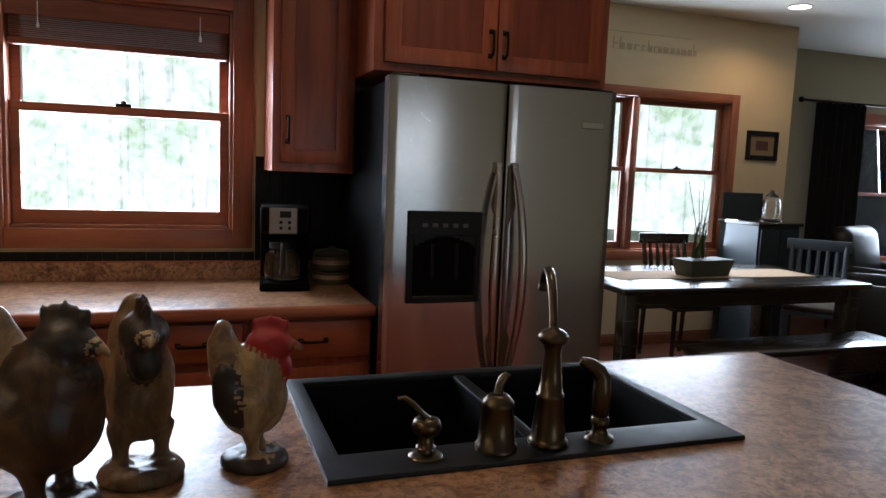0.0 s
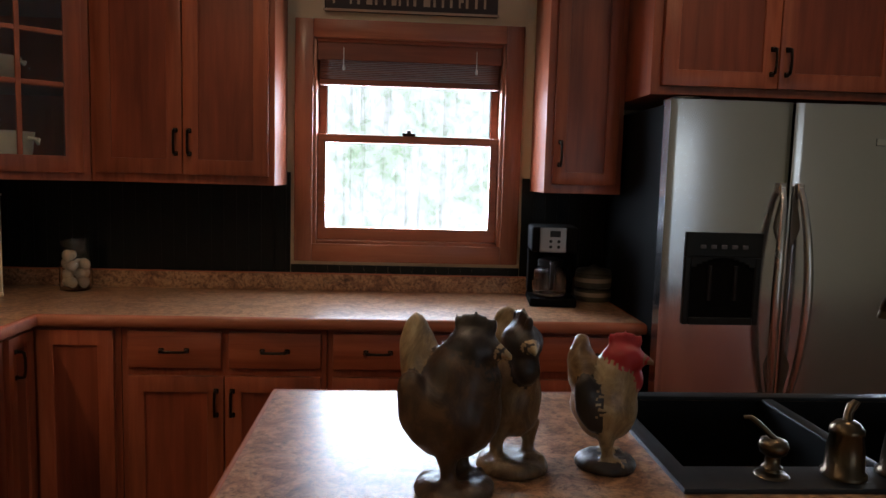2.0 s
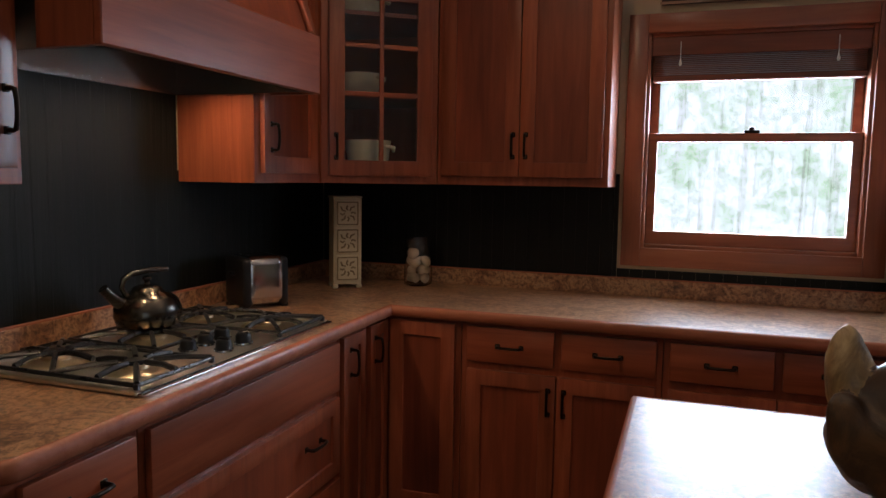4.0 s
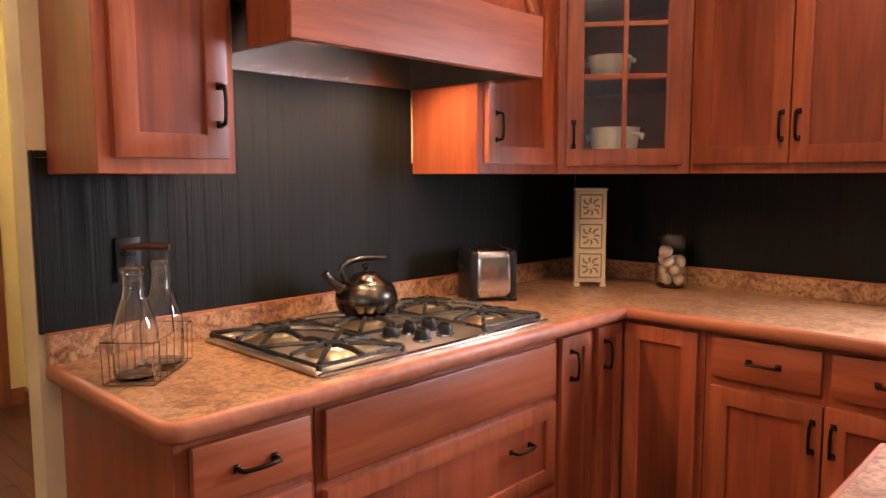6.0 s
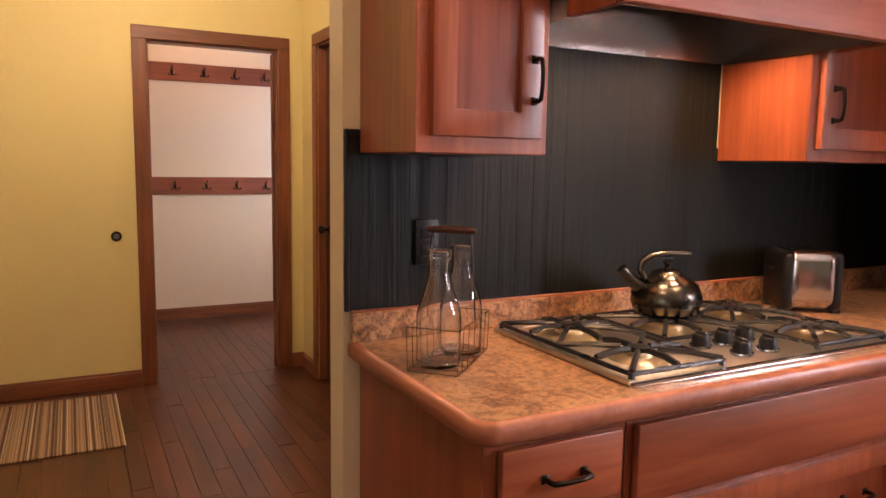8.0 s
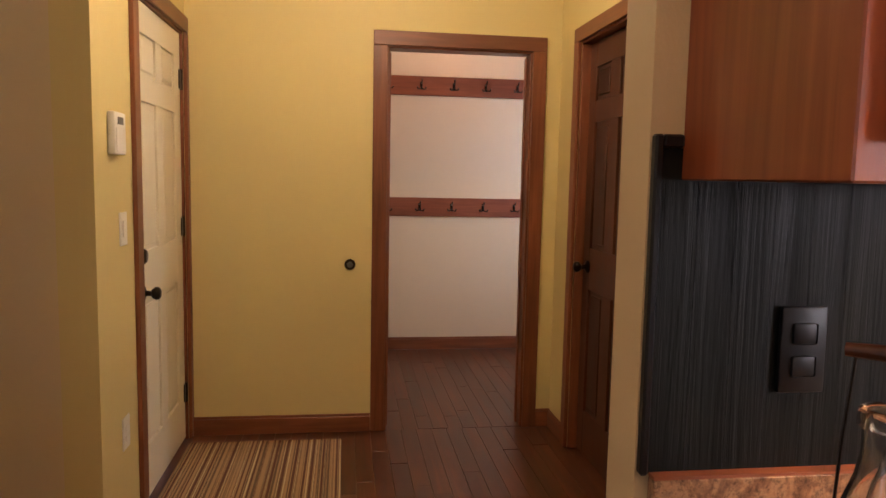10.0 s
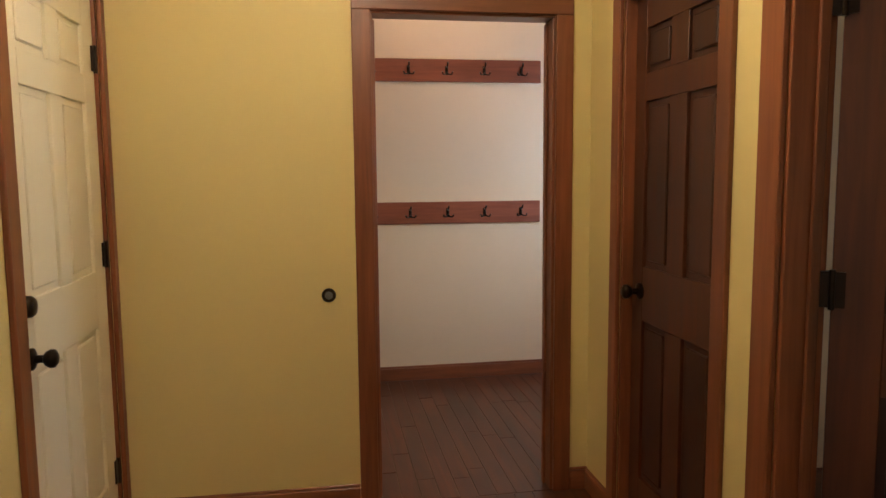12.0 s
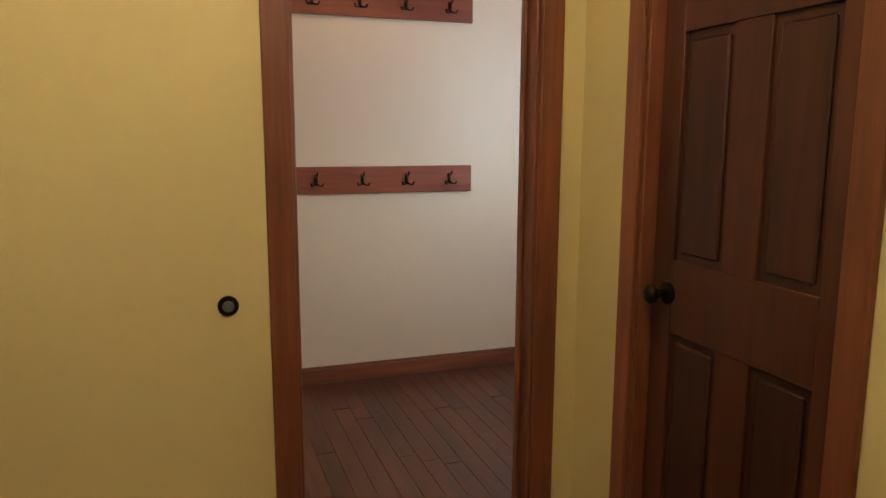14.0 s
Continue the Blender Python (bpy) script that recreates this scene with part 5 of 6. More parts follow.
# ---- island ----
IX0, IX1, IY0, IY1 = 1.610, 3.73, -2.44, -1.49
isl = thing("kitchen_island", pose(0, 0, 0), "cherry-stained wooden kitchen island with a sink", "island")
boxpart("body", (IX0 + 0.05, IX1 - 0.05, IY0 + 0.22, IY1 - 0.035, 0.1, 0.70), CHERRY, isl, "", 0.002)
bm = bmesh.new()
for b6 in ((IX0 + 0.05, IX0 + 0.07, IY0 + 0.22, IY1 - 0.035, 0.7005, 0.8745), (IX1 - 0.07, IX1 - 0.05, IY0 + 0.22, IY1 - 0.035, 0.7005, 0.8745),
           (IX0 + 0.07, IX1 - 0.07, IY0 + 0.22, IY0 + 0.24, 0.7005, 0.8745), (IX0 + 0.07, IX1 - 0.07, IY1 - 0.055, IY1 - 0.035, 0.7005, 0.8745)):
    box(bm, *b6)
part("upper_body", bm, CHERRY, isl)
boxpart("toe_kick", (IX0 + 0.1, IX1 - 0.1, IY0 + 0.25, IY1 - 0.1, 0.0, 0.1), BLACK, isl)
for k in range(4):
    x = IX0 + 0.09 + k * 0.475
    d = front(isl, "door", 0, 0.455, 0.13, 0.84, 0.0, (0.42, 0.75, False))
    d.matrix_local = pose(x + 0.455, IY1 - 0.035, 0, 0, 0, 180)
SX0, SX1, SY0, SY1 = 2.375, 3.185, -2.045, -1.505
ic = thing("island_countertop", pose(0, 0, 0), "mottled brown laminate island countertop", "countertop")
bm = bmesh.new()
ring(bm, (IX0, IX1, IY0, IY1), (SX0 + 0.02, SX1 - 0.02, SY0 + 0.02, SY1 - 0.02), CZ0, CZ1, "z")
part("top", bm, LAMINATE, ic, "mottled brown stone-look laminate")
edge_strip(ic, [(IX0, IY1), (IX0, IY0), (IX1, IY0), (IX1, IY1)], CZ0, CZ1, True)

# ---- sink ----
sk = thing("double_sink", pose(SX0, SY0, CZ1), "black composite double-bowl sink set in the island", "sink")
w, dp = SX1 - SX0, SY1 - SY0
bm = bmesh.new()
rim, deck, div = 0.036, 0.095, 0.405
b1, b2 = (rim, div - 0.016), (div + 0.016, w - rim)
ring(bm, (0, w, 0, dp), (rim, w - rim, deck, dp - rim), 0.010, 0.0005, "z", 0.003)
part("rim", bm, SINKMAT, sk, smooth=40)
bm = bmesh.new()
box(bm, div - 0.016, div + 0.016, deck + 0.0005, dp - rim - 0.0005, -0.03, 0.007, 0.006, 2)
part("divider", bm, SINKMAT, sk, smooth=40)
for a, b in (b1, b2):
    bm = bmesh.new()
    lo = [bm.verts.new((x, y, -0.195)) for x, y in ((a + 0.02, deck + 0.02), (b - 0.02, deck + 0.02), (b - 0.02, dp - rim - 0.02), (a + 0.02, dp - rim - 0.02))]
    hi = [bm.verts.new((x, y, 0.0)) for x, y in ((a, deck), (b, deck), (b, dp - rim), (a, dp - rim))]
    bm.faces.new(lo)
    for k in range(4):
        bm.faces.new((lo[k], lo[(k + 1) % 4], hi[(k + 1) % 4], hi[k]))
    bmesh.ops.solidify(bm, geom=bm.faces[:], thickness=-0.006)
    bowl = part("bowl", bm, SINKMAT, sk)
    bm = bmesh.new()
    lathe(bm, [(0.045, 0), (0.045, 0.004), (0.036, 0.003), (0.004, 0.001)], ((a + b) / 2, (deck + dp - rim) / 2, -0.188), 20)
    part("drain", bm, CHROME, bowl, "steel drain", 50)
TOPZ = CZ1 + 0.0105


def faucet(x, y):
    ob = thing("faucet", pose(x, y, TOPZ) @ Matrix.Diagonal((1, 1, 0.70, 1)), "tall aged bronze gooseneck faucet", "faucet")
    bm = bmesh.new()
    lathe(bm, [(0.036, 0), (0.037, 0.008), (0.033, 0.016), (0.031, 0.02), (0.029, 0.06), (0.024, 0.12), (0.0255, 0.124), (0.0255, 0.132), (0.022, 0.136), (0.018, 0.19), (0.015, 0.24), (0.018, 0.262), (0.0265, 0.272), (0.028, 0.284), (0.021, 0.296), (0.011, 0.302), (0.008, 0.308)], seg=28)
    part("body", bm, BRONZE, ob, smooth=50)
    bm = bmesh.new()
    pts = [(0.0, 0.004, 0.306), (0.005, 0.014, 0.335), (0.011, 0.030, 0.37), (0.017, 0.048, 0.402), (0.025, 0.070, 0.425), (0.036, 0.100, 0.433), (0.047, 0.128, 0.424), (0.053, 0.146, 0.400), (0.055, 0.150, 0.380)]
    tube(bm, pts, [0.008, 0.008, 0.0085, 0.009, 0.0095, 0.0095, 0.0095, 0.010, 0.010], 14)
    lathe(bm, [(0.013, 0), (0.0135, 0.008), (0.011, 0.02), (0.011, 0.024)], (0.055, 0.150, 0.362), 16)
    part("spout", bm, BRONZE, ob, "curved bronze spout", 50)


def pump(x, y, tall):
    ob = thing("soap_dispenser" if not tall else "faucet_lever", pose(x, y, TOPZ) @ Matrix.Diagonal((1, 1, 0.70, 1)), "small aged bronze soap pump on the sink deck" if not tall else "aged bronze faucet lever on a bell-shaped base", "soap pump" if not tall else "faucet lever")
    bm = bmesh.new()
    if tall:
        lathe(bm, [(0.038, 0), (0.038, 0.010), (0.033, 0.016), (0.031, 0.07), (0.027, 0.105), (0.029, 0.110), (0.0285, 0.122), (0.020, 0.137), (0.012, 0.143)], seg=28)
    else:
        lathe(bm, [(0.030, 0), (0.026, 0.006), (0.014, 0.010), (0.012, 0.018), (0.018, 0.022), (0.013, 0.028), (0.0125, 0.05), (0.022, 0.058), (0.026, 0.075), (0.022, 0.09), (0.010, 0.096)], seg=24)
    part("base", bm, BRONZE, ob, smooth=50)
    bm = bmesh.new()
    if tall:
        tube(bm, [(0.0, 0.0, 0.142), (0.003, 0.004, 0.160), (0.010, 0.006, 0.178), (0.018, 0.006, 0.190)], [0.009, 0.008, 0.0095, 0.007], 10)
    else:
        tube(bm, [(0.0, 0.0, 0.094), (-0.008, 0.0, 0.105), (-0.024, 0.010, 0.128), (-0.036, 0.016, 0.141), (-0.046, 0.020, 0.138)], [0.007, 0.006, 0.006, 0.006, 0.005], 10)
    part("lever" if tall else "nozzle", bm, BRONZE, ob, "", 50)


faucet(2.786, -1.99)
pump(2.684, -1.99, True)
pump(2.553, -1.99, False)
sp = thing("side_spray", pose(2.890, -1.995, TOPZ) @ Matrix.Diagonal((1, 1, 0.70, 1)), "aged bronze pull-out side spray", "sprayer")
bm = bmesh.new()
lathe(bm, [(0.028, 0), (0.027, 0.008), (0.018, 0.014), (0.013, 0.03), (0.017, 0.042), (0.017, 0.06), (0.013, 0.064), (0.016, 0.072), (0.017, 0.14), (0.015, 0.15)], seg=24)
part("holder", bm, BRONZE, sp, smooth=50)
bm = bmesh.new()
tube(bm, [(0, 0, 0.146), (0.002, 0.003, 0.165), (-0.006, 0.010, 0.185), (-0.022, 0.018, 0.202), (-0.034, 0.024, 0.206)], [0.016, 0.0165, 0.018, 0.016, 0.011], 14)
part("spray_head", bm, BRONZE, sp, "", 50)


# ---- rooster figurines ----
def rooster(m, s, body_m, head_m, comb_m, wing_m, label, plump=1.0):
    """A carved bird as one plain mesh, facing local +x, its foot on a round base."""
    mats = [body_m, head_m, comb_m, wing_m]
    bm = bmesh.new()

    seen = set()

    def mark(k):
        for f in bm.faces:
            if f not in seen:
                f.material_index = k
                seen.add(f)
    T = lambda a: Matrix.Rotation(radians(a), 4, "Y")
    blob(bm, (0.0, 0, 0.140), (0.076 * plump, 0.064 * plump, 0.082), 28, 22, T(-14), 0.003)
    blob(bm, (0.016, 0, 0.178), (0.060 * plump, 0.053 * plump, 0.078), 24, 18, T(4), 0.003)
    mark(0)
    blob(bm, (-0.050 * plump, 0, 0.205), (0.034, 0.042, 0.074), 20, 16, T(-8), 0.003)
    blob(bm, (-0.058 * plump, 0, 0.255), (0.021, 0.026, 0.038), 14, 12, T(4), 0.002)
    mark(1)
    for sd in (-1, 1):
        blob(bm, (-0.034 * plump, sd * 0.050 * plump, 0.150), (0.030, 0.018, 0.062), 18, 14, T(-12), 0.003)
    mark(3)
    blob(bm, (0.036, 0, 0.242), (0.046, 0.037, 0.036), 22, 16, T(6), 0.002)
    blob(bm, (0.058, 0, 0.205), (0.022, 0.026, 0.036), 16, 12, T(-14), 0.003)
    mark(2)
    tube(bm, [(0.068, 0, 0.244), (0.088, 0, 0.241), (0.104, 0, 0.233)], [0.017, 0.011, 0.003], 10)
    mark(1)
    for k in range(5):
        x = 0.012 + k * 0.013
        blob(bm, (x, 0, 0.272 + 0.008 * math.sin(0.5 + k * 0.6)), (0.0085, 0.009, 0.023), 10, 8, T(-20 + 10 * k), 0.001)
    mark(2)
    for sd in (-1, 1):
        tube(bm, [(0.006, sd * 0.030, 0.088), (0.010, sd * 0.031, 0.050), (0.012, sd * 0.031, 0.018)], [0.024, 0.013, 0.013], 12)
        for a in (-0.5, 0, 0.5):
            tube(bm, [(0.012, sd * 0.031, 0.026), (0.012 + 0.034 * math.cos(a), sd * 0.031 + 0.034 * math.sin(a), 0.024)], [0.009, 0.006], 8)
    mark(0)
    lathe(bm, [(0.064, 0), (0.068, 0.006), (0.064, 0.018), (0.050, 0.026), (0.02, 0.027)], (0.010, 0, 0), 26)
    mark(3)
    bmesh.ops.recalc_face_normals(bm, faces=bm.faces)
    rough = bpy.data.meshes.new("rough_bird")
    bm.to_mesh(rough)
    bm.free()
    src = np.array([p.center for p in rough.polygons])
    idx = np.array([p.material_index for p in rough.polygons])
    ob = bpy.data.objects.new("rough_bird", rough)
    scene.collection.objects.link(ob)
    md = ob.modifiers.new("fuse", "REMESH")
    md.mode, md.voxel_size = "VOXEL", 0.0055
    sm = ob.modifiers.new("soften", "SMOOTH")
    sm.factor, sm.iterations = 0.5, 2
    dg = bpy.context.evaluated_depsgraph_get()
    me = bpy.data.meshes.new_from_object(ob.evaluated_get(dg))
    bpy.data.objects.remove(ob)
    me.name = "rooster_figurine"
    me.materials.clear()
    for q in mats:
        me.materials.append(q)
    for v in me.vertices:
        c = v.co.copy()
        groove = noise.noise(Vector((c.x * 60, c.y * 60, c.z * 22)))
        v.co = (c + v.normal * (0.0022 * groove)) * s
    cen = np.zeros(len(me.polygons) * 3)
    me.polygons.foreach_get("center", cen)
    cen = cen.reshape(-1, 3) / s
    near = np.concatenate([idx[np.argmin(((c[:, None, :] - src[None]) ** 2).sum(2), axis=1)] for c in np.array_split(cen, max(1, len(cen) // 400))])
    me.polygons.foreach_set("material_index", near.astype(np.int32))
    me.polygons.foreach_set("use_smooth", [True] * len(me.polygons))
    ob = new("rooster_figurine", me)
    ob.matrix_world = m
    return tagged(ob, label, "figurine", "rooster figurines on the island")


rooster(pose(1.982, -2.03, CZ1, 0, 0, -26), 1.0, FEATHER, FEATHERGOLD, FEATHERDARK, FEATHER, "large carved brown rooster figurine on the island", 1.12)
rooster(pose(2.10, -1.925, CZ1, 0, 0, -78), 0.97, FEATHERPALE, FEATHERGOLD, FEATHERDARK, FEATHERPALE, "slender pale carved hen figurine on the island", 0.80)
rooster(pose(2.267, -1.925, CZ1, 0, 0, -14), 0.83, FEATHERGOLD, FEATHERPALE, COMB, FEATHERDARK, "small carved rooster figurine with a red head", 0.95)

# ---- hall and mudroom ----
rg = thing("striped_rug", pose(-2.35, -3.10, 0), "striped brown and tan woven rug by the entry door", "rug")
bm = bmesh.new()
box(bm, -0.42, 0.42, -0.36, 0.40, 0.0005, 0.009, 0.003)
part("weave", bm, RUGMAT, rg)


def disc_bumper(x, y, z):
    ob = thing("door_bumper", pose(x, y, z, 0, 90, 0), "round wall bumper for the entry door", "door stop")
    bm = bmesh.new()
    lathe(bm, [(0.029, 0.0005), (0.029, 0.006), (0.026, 0.010), (0.017, 0.010)], seg=28)
    part("ring", bm, HANDLE, ob, "dark metal ring", 50)
    bm = bmesh.new()
    lathe(bm, [(0.0165, 0.005), (0.0165, 0.011), (0.010, 0.0145), (0.003, 0.0155)], seg=20)
    part("pad", bm, GREYPLASTIC, ob, "grey rubber pad", 50)


disc_bumper(-2.90, -2.66, 0.905)


def hook_board(z):
    ob = thing("hook_board", pose(-4.709, 0, z), "cherry-stained wooden board with dark coat hooks", "coat rack", "hook boards in the mudroom")
    boxpart("board", (0.0005, 0.019, -3.05, -1.222, -0.073, 0.073), HOOKWOOD, ob, "", 0.003)
    for k in range(8):
        y = -1.358 - k * 0.2515
        bm = bmesh.new()
        box(bm, 0.0195, 0.024, y - 0.010, y + 0.010, -0.028, 0.030, 0.002)
        tube(bm, [(0.022, y, 0.022), (0.045, y, 0.018), (0.066, y, 0.030), (0.072, y, 0.046)], [0.005, 0.0045, 0.004, 0.006], 8)
        for s in (-1, 1):
            tube(bm, [(0.022, y, -0.012), (0.036, y + s * 0.012, -0.026), (0.050, y + s * 0.028, -0.028), (0.056, y + s * 0.034, -0.012)], [0.005, 0.0045, 0.004, 0.0055], 8)
        part("coat_hook", bm, HANDLE, ob, "dark triple coat hook", 50)


hook_board(1.136)
hook_board(2.066)
kp = thing("alarm_keypad", pose(-1.745, -3.479, 1.50), "white alarm keypad with a small grey display", "keypad")
boxpart("case", (-0.062, 0.062, 0.0, 0.026, -0.072, 0.072), WHITEPLASTIC, kp, "", 0.006, 2)
boxpart("display", (-0.03, 0.03, 0.0262, 0.0275, 0.03, 0.055), GREYPLASTIC, kp, "grey display")
boxpart("flap", (-0.05, 0.05, 0.0262, 0.0285, -0.062, 0.018), WHITEPLASTIC, kp, "hinged cover", 0.002)
for x, z, two in ((-1.825, 1.165, True), (-1.80, 0.42, False)):
    sw = thing("light_switch" if two else "wall_outlet", pose(x, -3.479, z), "white wall switch plate" if two else "white wall outlet plate near the floor", "switch" if two else "outlet")
    boxpart("plate", (-0.038, 0.038, 0.0, 0.006, -0.06, 0.06), WHITEPLASTIC, sw, "", 0.002)
    for zz in (-0.02, 0.02) if not two else (0.0,):
        boxpart("rocker" if two else "socket", (-0.016, 0.016, 0.0062, 0.010, zz - 0.03 if two else zz - 0.013, zz + 0.03 if two else zz + 0.013), WHITEPLASTIC, sw, "", 0.002)

# ---- dining corner ----
TX0, TX1, TY0, TY1 = 4.52, 6.44, 0.36, 1.30
tb = thing("dining_table", pose(0, 0, 0), "dark polished wooden dining table", "table")
boxpart("tabletop", (TX0, TX1, TY0, TY1, 0.725, 0.76), DARKWOOD, tb, "", 0.005, 2)
bm = bmesh.new()
for b6 in ((TX0 + 0.08, TX1 - 0.08, TY0 + 0.06, TY0 + 0.085, 0.63, 0.7245), (TX0 + 0.08, TX1 - 0.08, TY1 - 0.085, TY1 - 0.06, 0.63, 0.7245)):
    box(bm, *b6)
part("apron", bm, DARKWOOD, tb)
for x in (TX0 + 0.05, TX1 - 0.15):
    for y in (TY0 + 0.05, TY1 - 0.15):
        boxpart("leg", (x, x + 0.10, y, y + 0.10, 0.0, 0.7245), DARKWOOD, tb, "", 0.006, 2)
rn = thing("table_runner", pose(5.5, 0.86, 0.7605), "tan woven table runner", "table runner")
bm = bmesh.new()
box(bm, -0.80, 0.80, -0.17, 0.17, 0.0, 0.004, 0.0015)
part("cloth", bm, RUNNER, rn)
pl = thing("planter_box", pose(5.42, 0.80, 0.765, 0, 0, 8), "low weathered planter box with spiky leaves", "planter")
bm = bmesh.new()
vs = [bm.verts.new(v) for v in ((-0.17, -0.07, 0), (0.17, -0.07, 0), (0.17, 0.07, 0), (-0.17, 0.07, 0), (-0.20, -0.09, 0.11), (0.20, -0.09, 0.11), (0.20, 0.09, 0.11), (-0.20, 0.09, 0.11))]
for f in ((3, 2, 1, 0), (4, 5, 6, 7), (0, 1, 5, 4), (1, 2, 6, 5), (2, 3, 7, 6), (3, 0, 4, 7)):
    bm.faces.new([vs[i] for i in f])
part("box", bm, PLANTER, pl)
rnd = random.Random(12)
for k in range(16):
    a, h = rnd.uniform(0, 6.28), rnd.uniform(0.12, 0.30)
    x0 = rnd.uniform(-0.11, 0.05)
    bm = bmesh.new()
    lean = rnd.uniform(0.02, 0.09)
    cs, sn = math.cos(a), math.sin(a)
    rowv = []
    for i in range(5):
        u = i / 4
        wd = 0.010 * (1 - u) ** 0.7 + 0.0006
        cx, cy, cz = x0 + cs * lean * u * u, sn * lean * u * u, 0.112 + h * u
        rowv.append([bm.verts.new((cx - sn * wd, cy + cs * wd, cz)), bm.verts.new((cx + cs * 0.003, cy + sn * 0.003, cz)), bm.verts.new((cx + sn * wd, cy - cs * wd, cz))])
    for r0, r1 in zip(rowv, rowv[1:]):
        for i in (0, 1):
            bm.faces.new((r0[i], r0[i + 1], r1[i + 1], r1[i]))
    part("leaf", bm, LEAF, pl)
for k in range(5):
    a = rnd.uniform(0, 6.28)
    bm = bmesh.new()
    tube(bm, [(-0.03, 0, 0.11), (-0.03 + 0.05 * math.cos(a), 0.04 * math.sin(a), 0.34), (-0.03 + 0.14 * math.cos(a), 0.08 * math.sin(a), rnd.uniform(0.5, 0.68))], [0.004, 0.003, 0.0015], 6)
    part("twig", bm, SIGNTEXT, pl, "thin bare twig")


def bench(x0, x1, y0, y1, label):
    ob = thing("bench", pose(0, 0, 0), label, "bench")
    boxpart("seat", (x0, x1, y0, y1, 0.42, 0.455), DARKWOOD, ob, "", 0.005, 2)
    for x in (x0 + 0.06, x1 - 0.14):
        boxpart("leg", (x, x + 0.08, y0 + 0.03, y1 - 0.03, 0.0, 0.4195), DARKWOOD, ob, "", 0.004)
    boxpart("stretcher", (x0 + 0.14, x1 - 0.14, (y0 + y1) / 2 - 0.02, (y0 + y1) / 2 + 0.02, 0.15, 0.23), DARKWOOD, ob)


bench(4.85, 6.35, -0.02, 0.32, "dark polished wooden bench beside the table")


def chair(m, wood_m, label, cushion=True):
    ob = thing("dining_chair", m, label, "chair", "chairs round the table")
    boxpart("seat", (-0.21, 0.21, -0.21, 0.21, 0.42, 0.45), wood_m, ob, "", 0.006, 2)
    if cushion:
        boxpart("cushion", (-0.20, 0.20, -0.20, 0.20, 0.4505, 0.495), CUSHION, ob, "brown seat cushion", 0.018, 3)
    for x in (-0.19, 0.19):
        bm = bmesh.new()
        tube(bm, [(x, -0.19, 0), (x, -0.19, 0.42)], [0.016, 0.02], 10)
        part("leg", bm, wood_m, ob, smooth=50)
        bm = bmesh.new()
        tube(bm, [(x, 0.21, 0), (x, 0.19, 0.43), (x, 0.21, 0.70), (x, 0.26, 0.93)], [0.016, 0.02, 0.019, 0.016], 10)
        part("leg", bm, wood_m, ob, smooth=50)
    bm = bmesh.new()
    box(bm, -0.23, 0.23, 0.245, 0.27, 0.88, 0.965, 0.008, 2)
    part("top_rail", bm, wood_m, ob, smooth=40)
    boxpart("lower_rail", (-0.18, 0.18, 0.195, 0.215, 0.54, 0.58), wood_m, ob, "", 0.004)
    for k in range(5):
        x = -0.13 + k * 0.065
        bm = bmesh.new()
        tube(bm, [(x, 0.205, 0.58), (x, 0.225, 0.74), (x, 0.257, 0.885)], [0.013, 0.016, 0.012], 8)
        part("spindle", bm, wood_m, ob, smooth=50)
    return ob


chair(pose(6.66, 1.02, 0, 0, 0, -48), CHAIRPAINT, "blue-grey painted slat-back chair at the table's end")
chair(pose(4.20, 0.85, 0, 0, 0, 90), DARKWOOD, "dark wooden chair with a brown cushion at the table")
chair(pose(5.75, 1.42, 0, 0, 0, 0), DARKWOOD, "dark wooden chair with a brown cushion below the window")
ht = thing("small_hutch", pose(6.67, 1.63, 0), "blue-grey painted cabinet against the dining wall", "cabinet")
boxpart("body", (-0.21, 0.21, -0.20, 0.245, 0.0, 1.05), HUTCHPAINT, ht, "", 0.003)
boxpart("top", (-0.23, 0.23, -0.225, 0.255, 1.0505, 1.075), DARKWOOD, ht, "dark wooden top", 0.004, 2)
for x0, x1 in ((-0.195, -0.004), (0.004, 0.195)):
    d = boxpart("door", (x0, x1, -0.219, -0.2005, 0.09, 1.02), HUTCHPAINT, ht, "", 0.003)
    bm = bmesh.new()
    lathe(bm, [(0.006, 0), (0.012, 0.012), (0.008, 0.02)], (0, 0, 0), 12)
    bmesh.ops.transform(bm, verts=bm.verts, matrix=pose(x1 - 0.03 if x0 < -0.1 else x0 + 0.03, -0.219, 0.6, 90))
    part("knob", bm, HANDLE, d)
boxpart("back_board", (-0.21, 0.21, 0.225, 0.245, 1.0755, 1.30), HUTCHPAINT, ht, "blue-grey back board", 0.003)
ln = thing("glass_lantern", pose(6.73, 1.60, 1.0755), "small glass lantern with a dark metal cap", "lantern")
bm = bmesh.new()
lathe(bm, [(0.09, 0), (0.09, 0.012), (0.06, 0.02)], seg=20)
part("base", bm, HANDLE, ln, "", 50)
bm = bmesh.new()
lathe(bm, [(0.055, 0.021), (0.07, 0.06), (0.07, 0.16), (0.05, 0.20), (0.048, 0.20), (0.067, 0.158), (0.067, 0.062), (0.052, 0.023)], seg=24, cap=False)
part("globe", bm, GLASS, ln, "", 60)
bm = bmesh.new()
lathe(bm, [(0.056, 0.201), (0.05, 0.215), (0.02, 0.235), (0.016, 0.255), (0.005, 0.262)], seg=20)
for s in (-1, 1):
    tube(bm, [(s * 0.075, 0, 0.015), (s * 0.082, 0, 0.12), (s * 0.05, 0, 0.21)], 0.003, 6)
part("cap", bm, HANDLE, ln, "", 50)
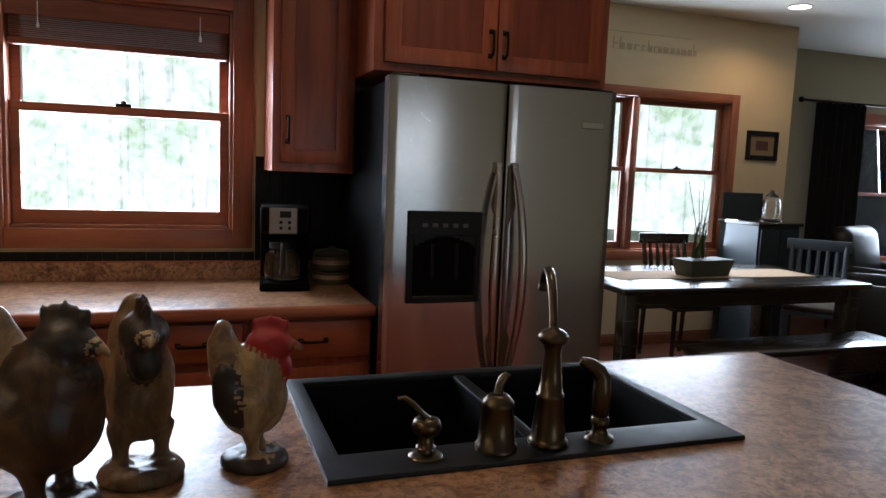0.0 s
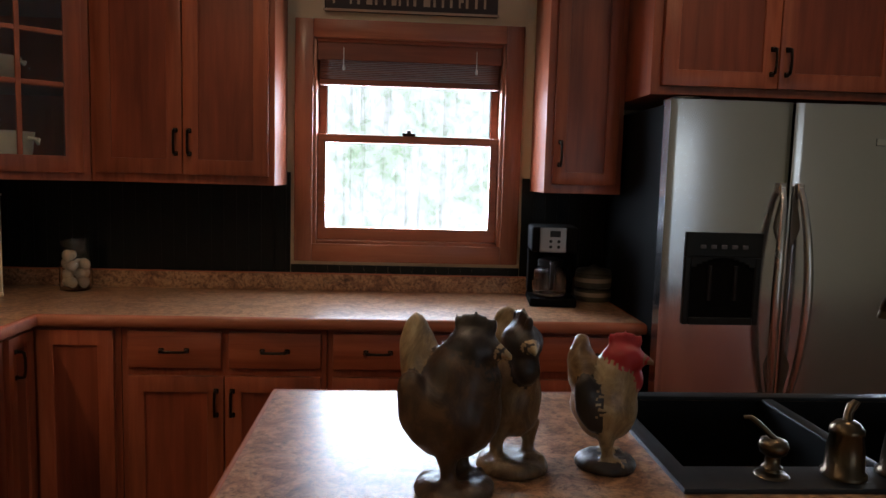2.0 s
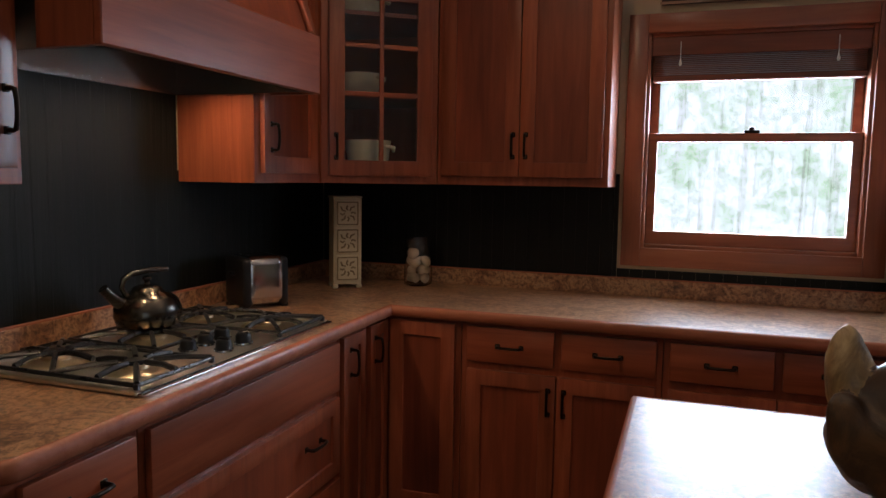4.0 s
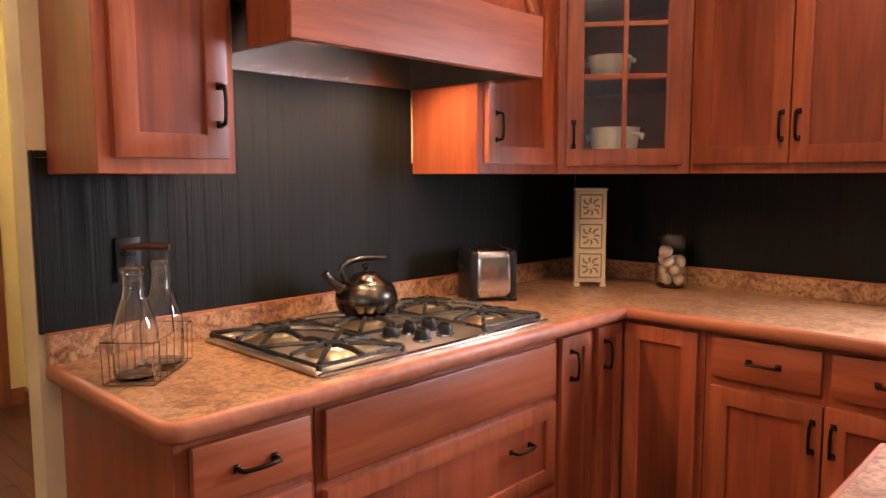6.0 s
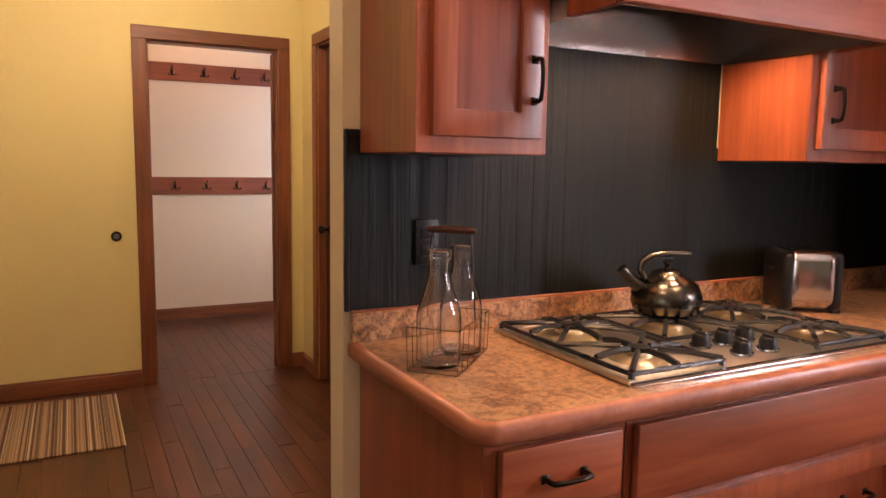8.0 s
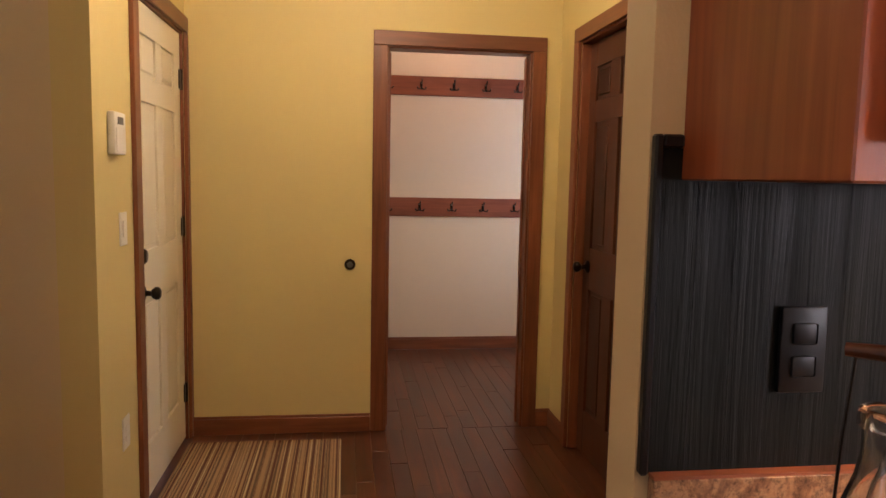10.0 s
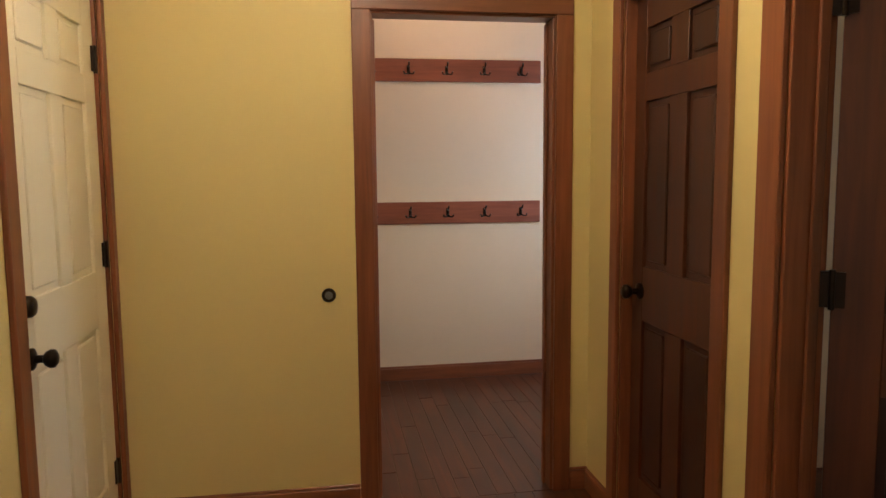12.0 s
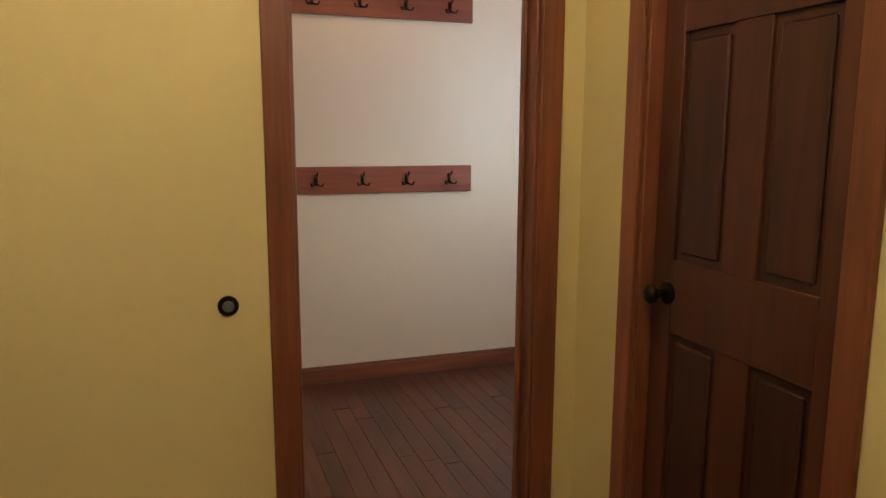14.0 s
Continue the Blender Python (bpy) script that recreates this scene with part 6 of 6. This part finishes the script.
pc = thing("framed_picture", pose(6.85, 1.8995, 1.71), "small dark picture in a black frame", "picture")
bm = bmesh.new()
for b6 in ((-0.17, -0.13, -0.022, 0, -0.125, 0.125), (0.13, 0.17, -0.022, 0, -0.125, 0.125), (-0.13, 0.13, -0.022, 0, 0.085, 0.125), (-0.13, 0.13, -0.022, 0, -0.125, -0.085)):
    box(bm, *b6, bevel=0.004)
part("frame", bm, BLACK, pc)
boxpart("print", (-0.13, 0.13, -0.008, 0, -0.085, 0.085), IVORYDARK, pc, "brown mount")
boxpart("image", (-0.065, 0.065, -0.0095, -0.0082, -0.04, 0.04), PICTURE, pc, "dark red picture")
# lettering on the wall above the window, too faint to read
lt = thing("wall_lettering", pose(5.3, 1.8995, 2.40), "faint brown script lettering on the wall", "lettering")
rnd = random.Random(5)
x = 0.0
while x < 0.78:
    wd = rnd.uniform(0.03, 0.055)
    hh = rnd.choice((0.05, 0.05, 0.09))
    boxpart("letter_bar", (x, x + wd * 0.3, -0.002, 0, 0.0, hh), WALLTEXT, lt)
    boxpart("letter_bar", (x + wd * 0.3, x + wd, -0.002, 0, rnd.choice((0.0, 0.035)), 0.048), WALLTEXT, lt)
    x += wd * 1.35
boxpart("flourish_bar", (-0.1, 0.75, -0.002, 0, 0.13, 0.136), WALLTEXT, lt)
dlt = thing("ceiling_downlight", pose(6.55, 1.31, 2.7395), "round recessed ceiling light", "ceiling light")
bm = bmesh.new()
lathe(bm, [(0.095, 0), (0.095, -0.006), (0.078, -0.009), (0.075, -0.001)], seg=28, cap=False)
part("trim_ring", bm, WHITEPLASTIC, dlt, "", 50)
bm = bmesh.new()
lathe(bm, [(0.074, -0.006), (0.074, -0.003), (0.004, -0.002)], seg=24)
part("lens", bm, LAMPGLOW, dlt, "glowing lens", 50)

# ---- living room ----
cu = thing("curtain", pose(8.42, 2.52, 0.08), "dark curtain gathered beside the window", "curtain")
bm = bmesh.new()
cols = []
for i in range(61):
    u = i / 60
    cols.append([bm.verts.new((-0.33 + 0.66 * u + 0.01 * math.sin(9 * u + zz), 0.035 * math.sin(u * 44 + 0.4 * zz), zz)) for zz in (0, 0.5, 1.0, 1.5, 2.13)])
for a, b in zip(cols, cols[1:]):
    for i in range(4):
        bm.faces.new((a[i], b[i], b[i + 1], a[i + 1]))
bmesh.ops.solidify(bm, geom=bm.faces[:], thickness=0.004)
part("cloth", bm, CURTAIN, cu, smooth=60)
cu2 = copy_thing(cu, pose(10.95, 2.52, 0.08))
rd = thing("curtain_rod", pose(9.75, 2.52, 2.225), "dark curtain rod with round finials", "curtain rod")
bm = bmesh.new()
tube(bm, [(-1.85, 0, 0), (1.6, 0, 0)], 0.014, 12)
for x in (-1.87, 1.62):
    blob(bm, (x, 0, 0), (0.03, 0.03, 0.03), 14, 10)
part("rod", bm, HANDLE, rd, smooth=50)
for x in (-1.5, 1.4):
    boxpart("bracket", (x - 0.01, x + 0.01, 0.0, 0.129, -0.02, 0.02), HANDLE, rd)


def armchair(m, label):
    ob = thing("armchair", m, label, "armchair", "dark leather seating")
    for nm, b6, bv in (("seat_base", (-0.36, 0.36, -0.40, 0.36, 0.06, 0.30), 0.03), ("seat_cushion", (-0.29, 0.29, -0.42, 0.24, 0.3005, 0.46), 0.06), ("arm", (-0.48, -0.365, -0.42, 0.38, 0.06, 0.62), 0.055), ("arm", (0.365, 0.48, -0.42, 0.38, 0.06, 0.62), 0.055)):
        boxpart(nm, b6, LEATHER, ob, "", bv, 4)
    bm = bmesh.new()
    box(bm, -0.40, 0.40, 0.25, 0.46, 0.25, 1.02, 0.10, 5)
    for v in bm.verts:
        v.co.y += 0.18 * max(0, v.co.z - 0.4)
        v.co.z -= 0.35 * v.co.x * v.co.x * (1 if v.co.z > 0.7 else 0)
    part("backrest", bm, LEATHER, ob, "", 60)
    for x in (-0.38, 0.38):
        for y in (-0.34, 0.32):
            boxpart("foot", (x - 0.03, x + 0.03, y - 0.03, y + 0.03, 0.0, 0.0595), DARKWOOD, ob)
    return ob


armchair(pose(7.72, 1.22, 0, 0, 0, -130), "dark leather armchair with a rounded back")
armchair(pose(8.75, 1.95, 0, 0, 0, 20), "dark leather armchair beside the window")
so = armchair(pose(9.95, 1.9, 0, 0, 0, 0), "dark leather armchair below the window")

# ---- floor planks ----
plank_mesh = {}


def planks(x0, x1, y0, y1, width=0.083, seed=3):
    rnd = random.Random(seed)
    y = y0
    while y < y1 - 0.01:
        w = min(width, y1 - y)
        x = x0 - rnd.uniform(0, 0.9)
        while x < x1:
            ln = rnd.choice((0.7, 0.95, 1.2, 1.5))
            a, b = max(x, x0), min(x + ln, x1)
            if b - a > 0.03:
                key = (round(b - a, 2), round(w, 3))
                if key not in plank_mesh:
                    bm = bmesh.new()
                    box(bm, 0.0006, key[0] - 0.0006, 0.0006, w - 0.0006, -0.011, 0.0, 0.0012)
                    plank_mesh[key] = finish("plank", bm, FLOORWOOD)
                ob = new("plank", plank_mesh[key])
                ob.location = (a, y, rnd.uniform(-0.0006, 0.0))
                ob.parent = floor
            x += ln
        y += w


planks(-2.90, -0.12, -3.46, -1.55)
planks(-1.53, -0.12, -4.88, -3.4605, seed=7)
planks(-4.69, -2.90, -3.28, -0.32, seed=5)


def far_planks(x0, x1, y0, y1, width=0.083, seed=9):
    rnd = random.Random(seed)
    verts, faces = [], []
    y = y0
    while y < y1 - 0.01:
        x = x0 - rnd.uniform(0, 0.9)
        while x < x1:
            ln = rnd.choice((0.9, 1.2, 1.5, 1.9))
            a, b = max(x, x0) + 0.0006, min(x + ln, x1) - 0.0006
            if b > a:
                k = len(verts)
                for z in (-0.011, 0.0):
                    verts += [(a, y + 0.0006, z), (b, y + 0.0006, z), (b, y + width - 0.0006, z), (a, y + width - 0.0006, z)]
                faces += [(k + 4, k + 5, k + 6, k + 7), (k, k + 1, k + 5, k + 4), (k + 1, k + 2, k + 6, k + 5), (k + 2, k + 3, k + 7, k + 6), (k + 3, k, k + 4, k + 7)]
            x += ln
        y += width
    me = bpy.data.meshes.new("planks")
    me.from_pydata(verts, [], faces)
    me.materials.append(FLOORWOOD)
    ob = new("planks", me)
    ob.parent = floor
    tagged(ob, kind="stuff")


far_planks(-0.12, 11.5, -7.0, 1.9)
far_planks(7.27, 11.5, 1.9, 2.65, seed=4)
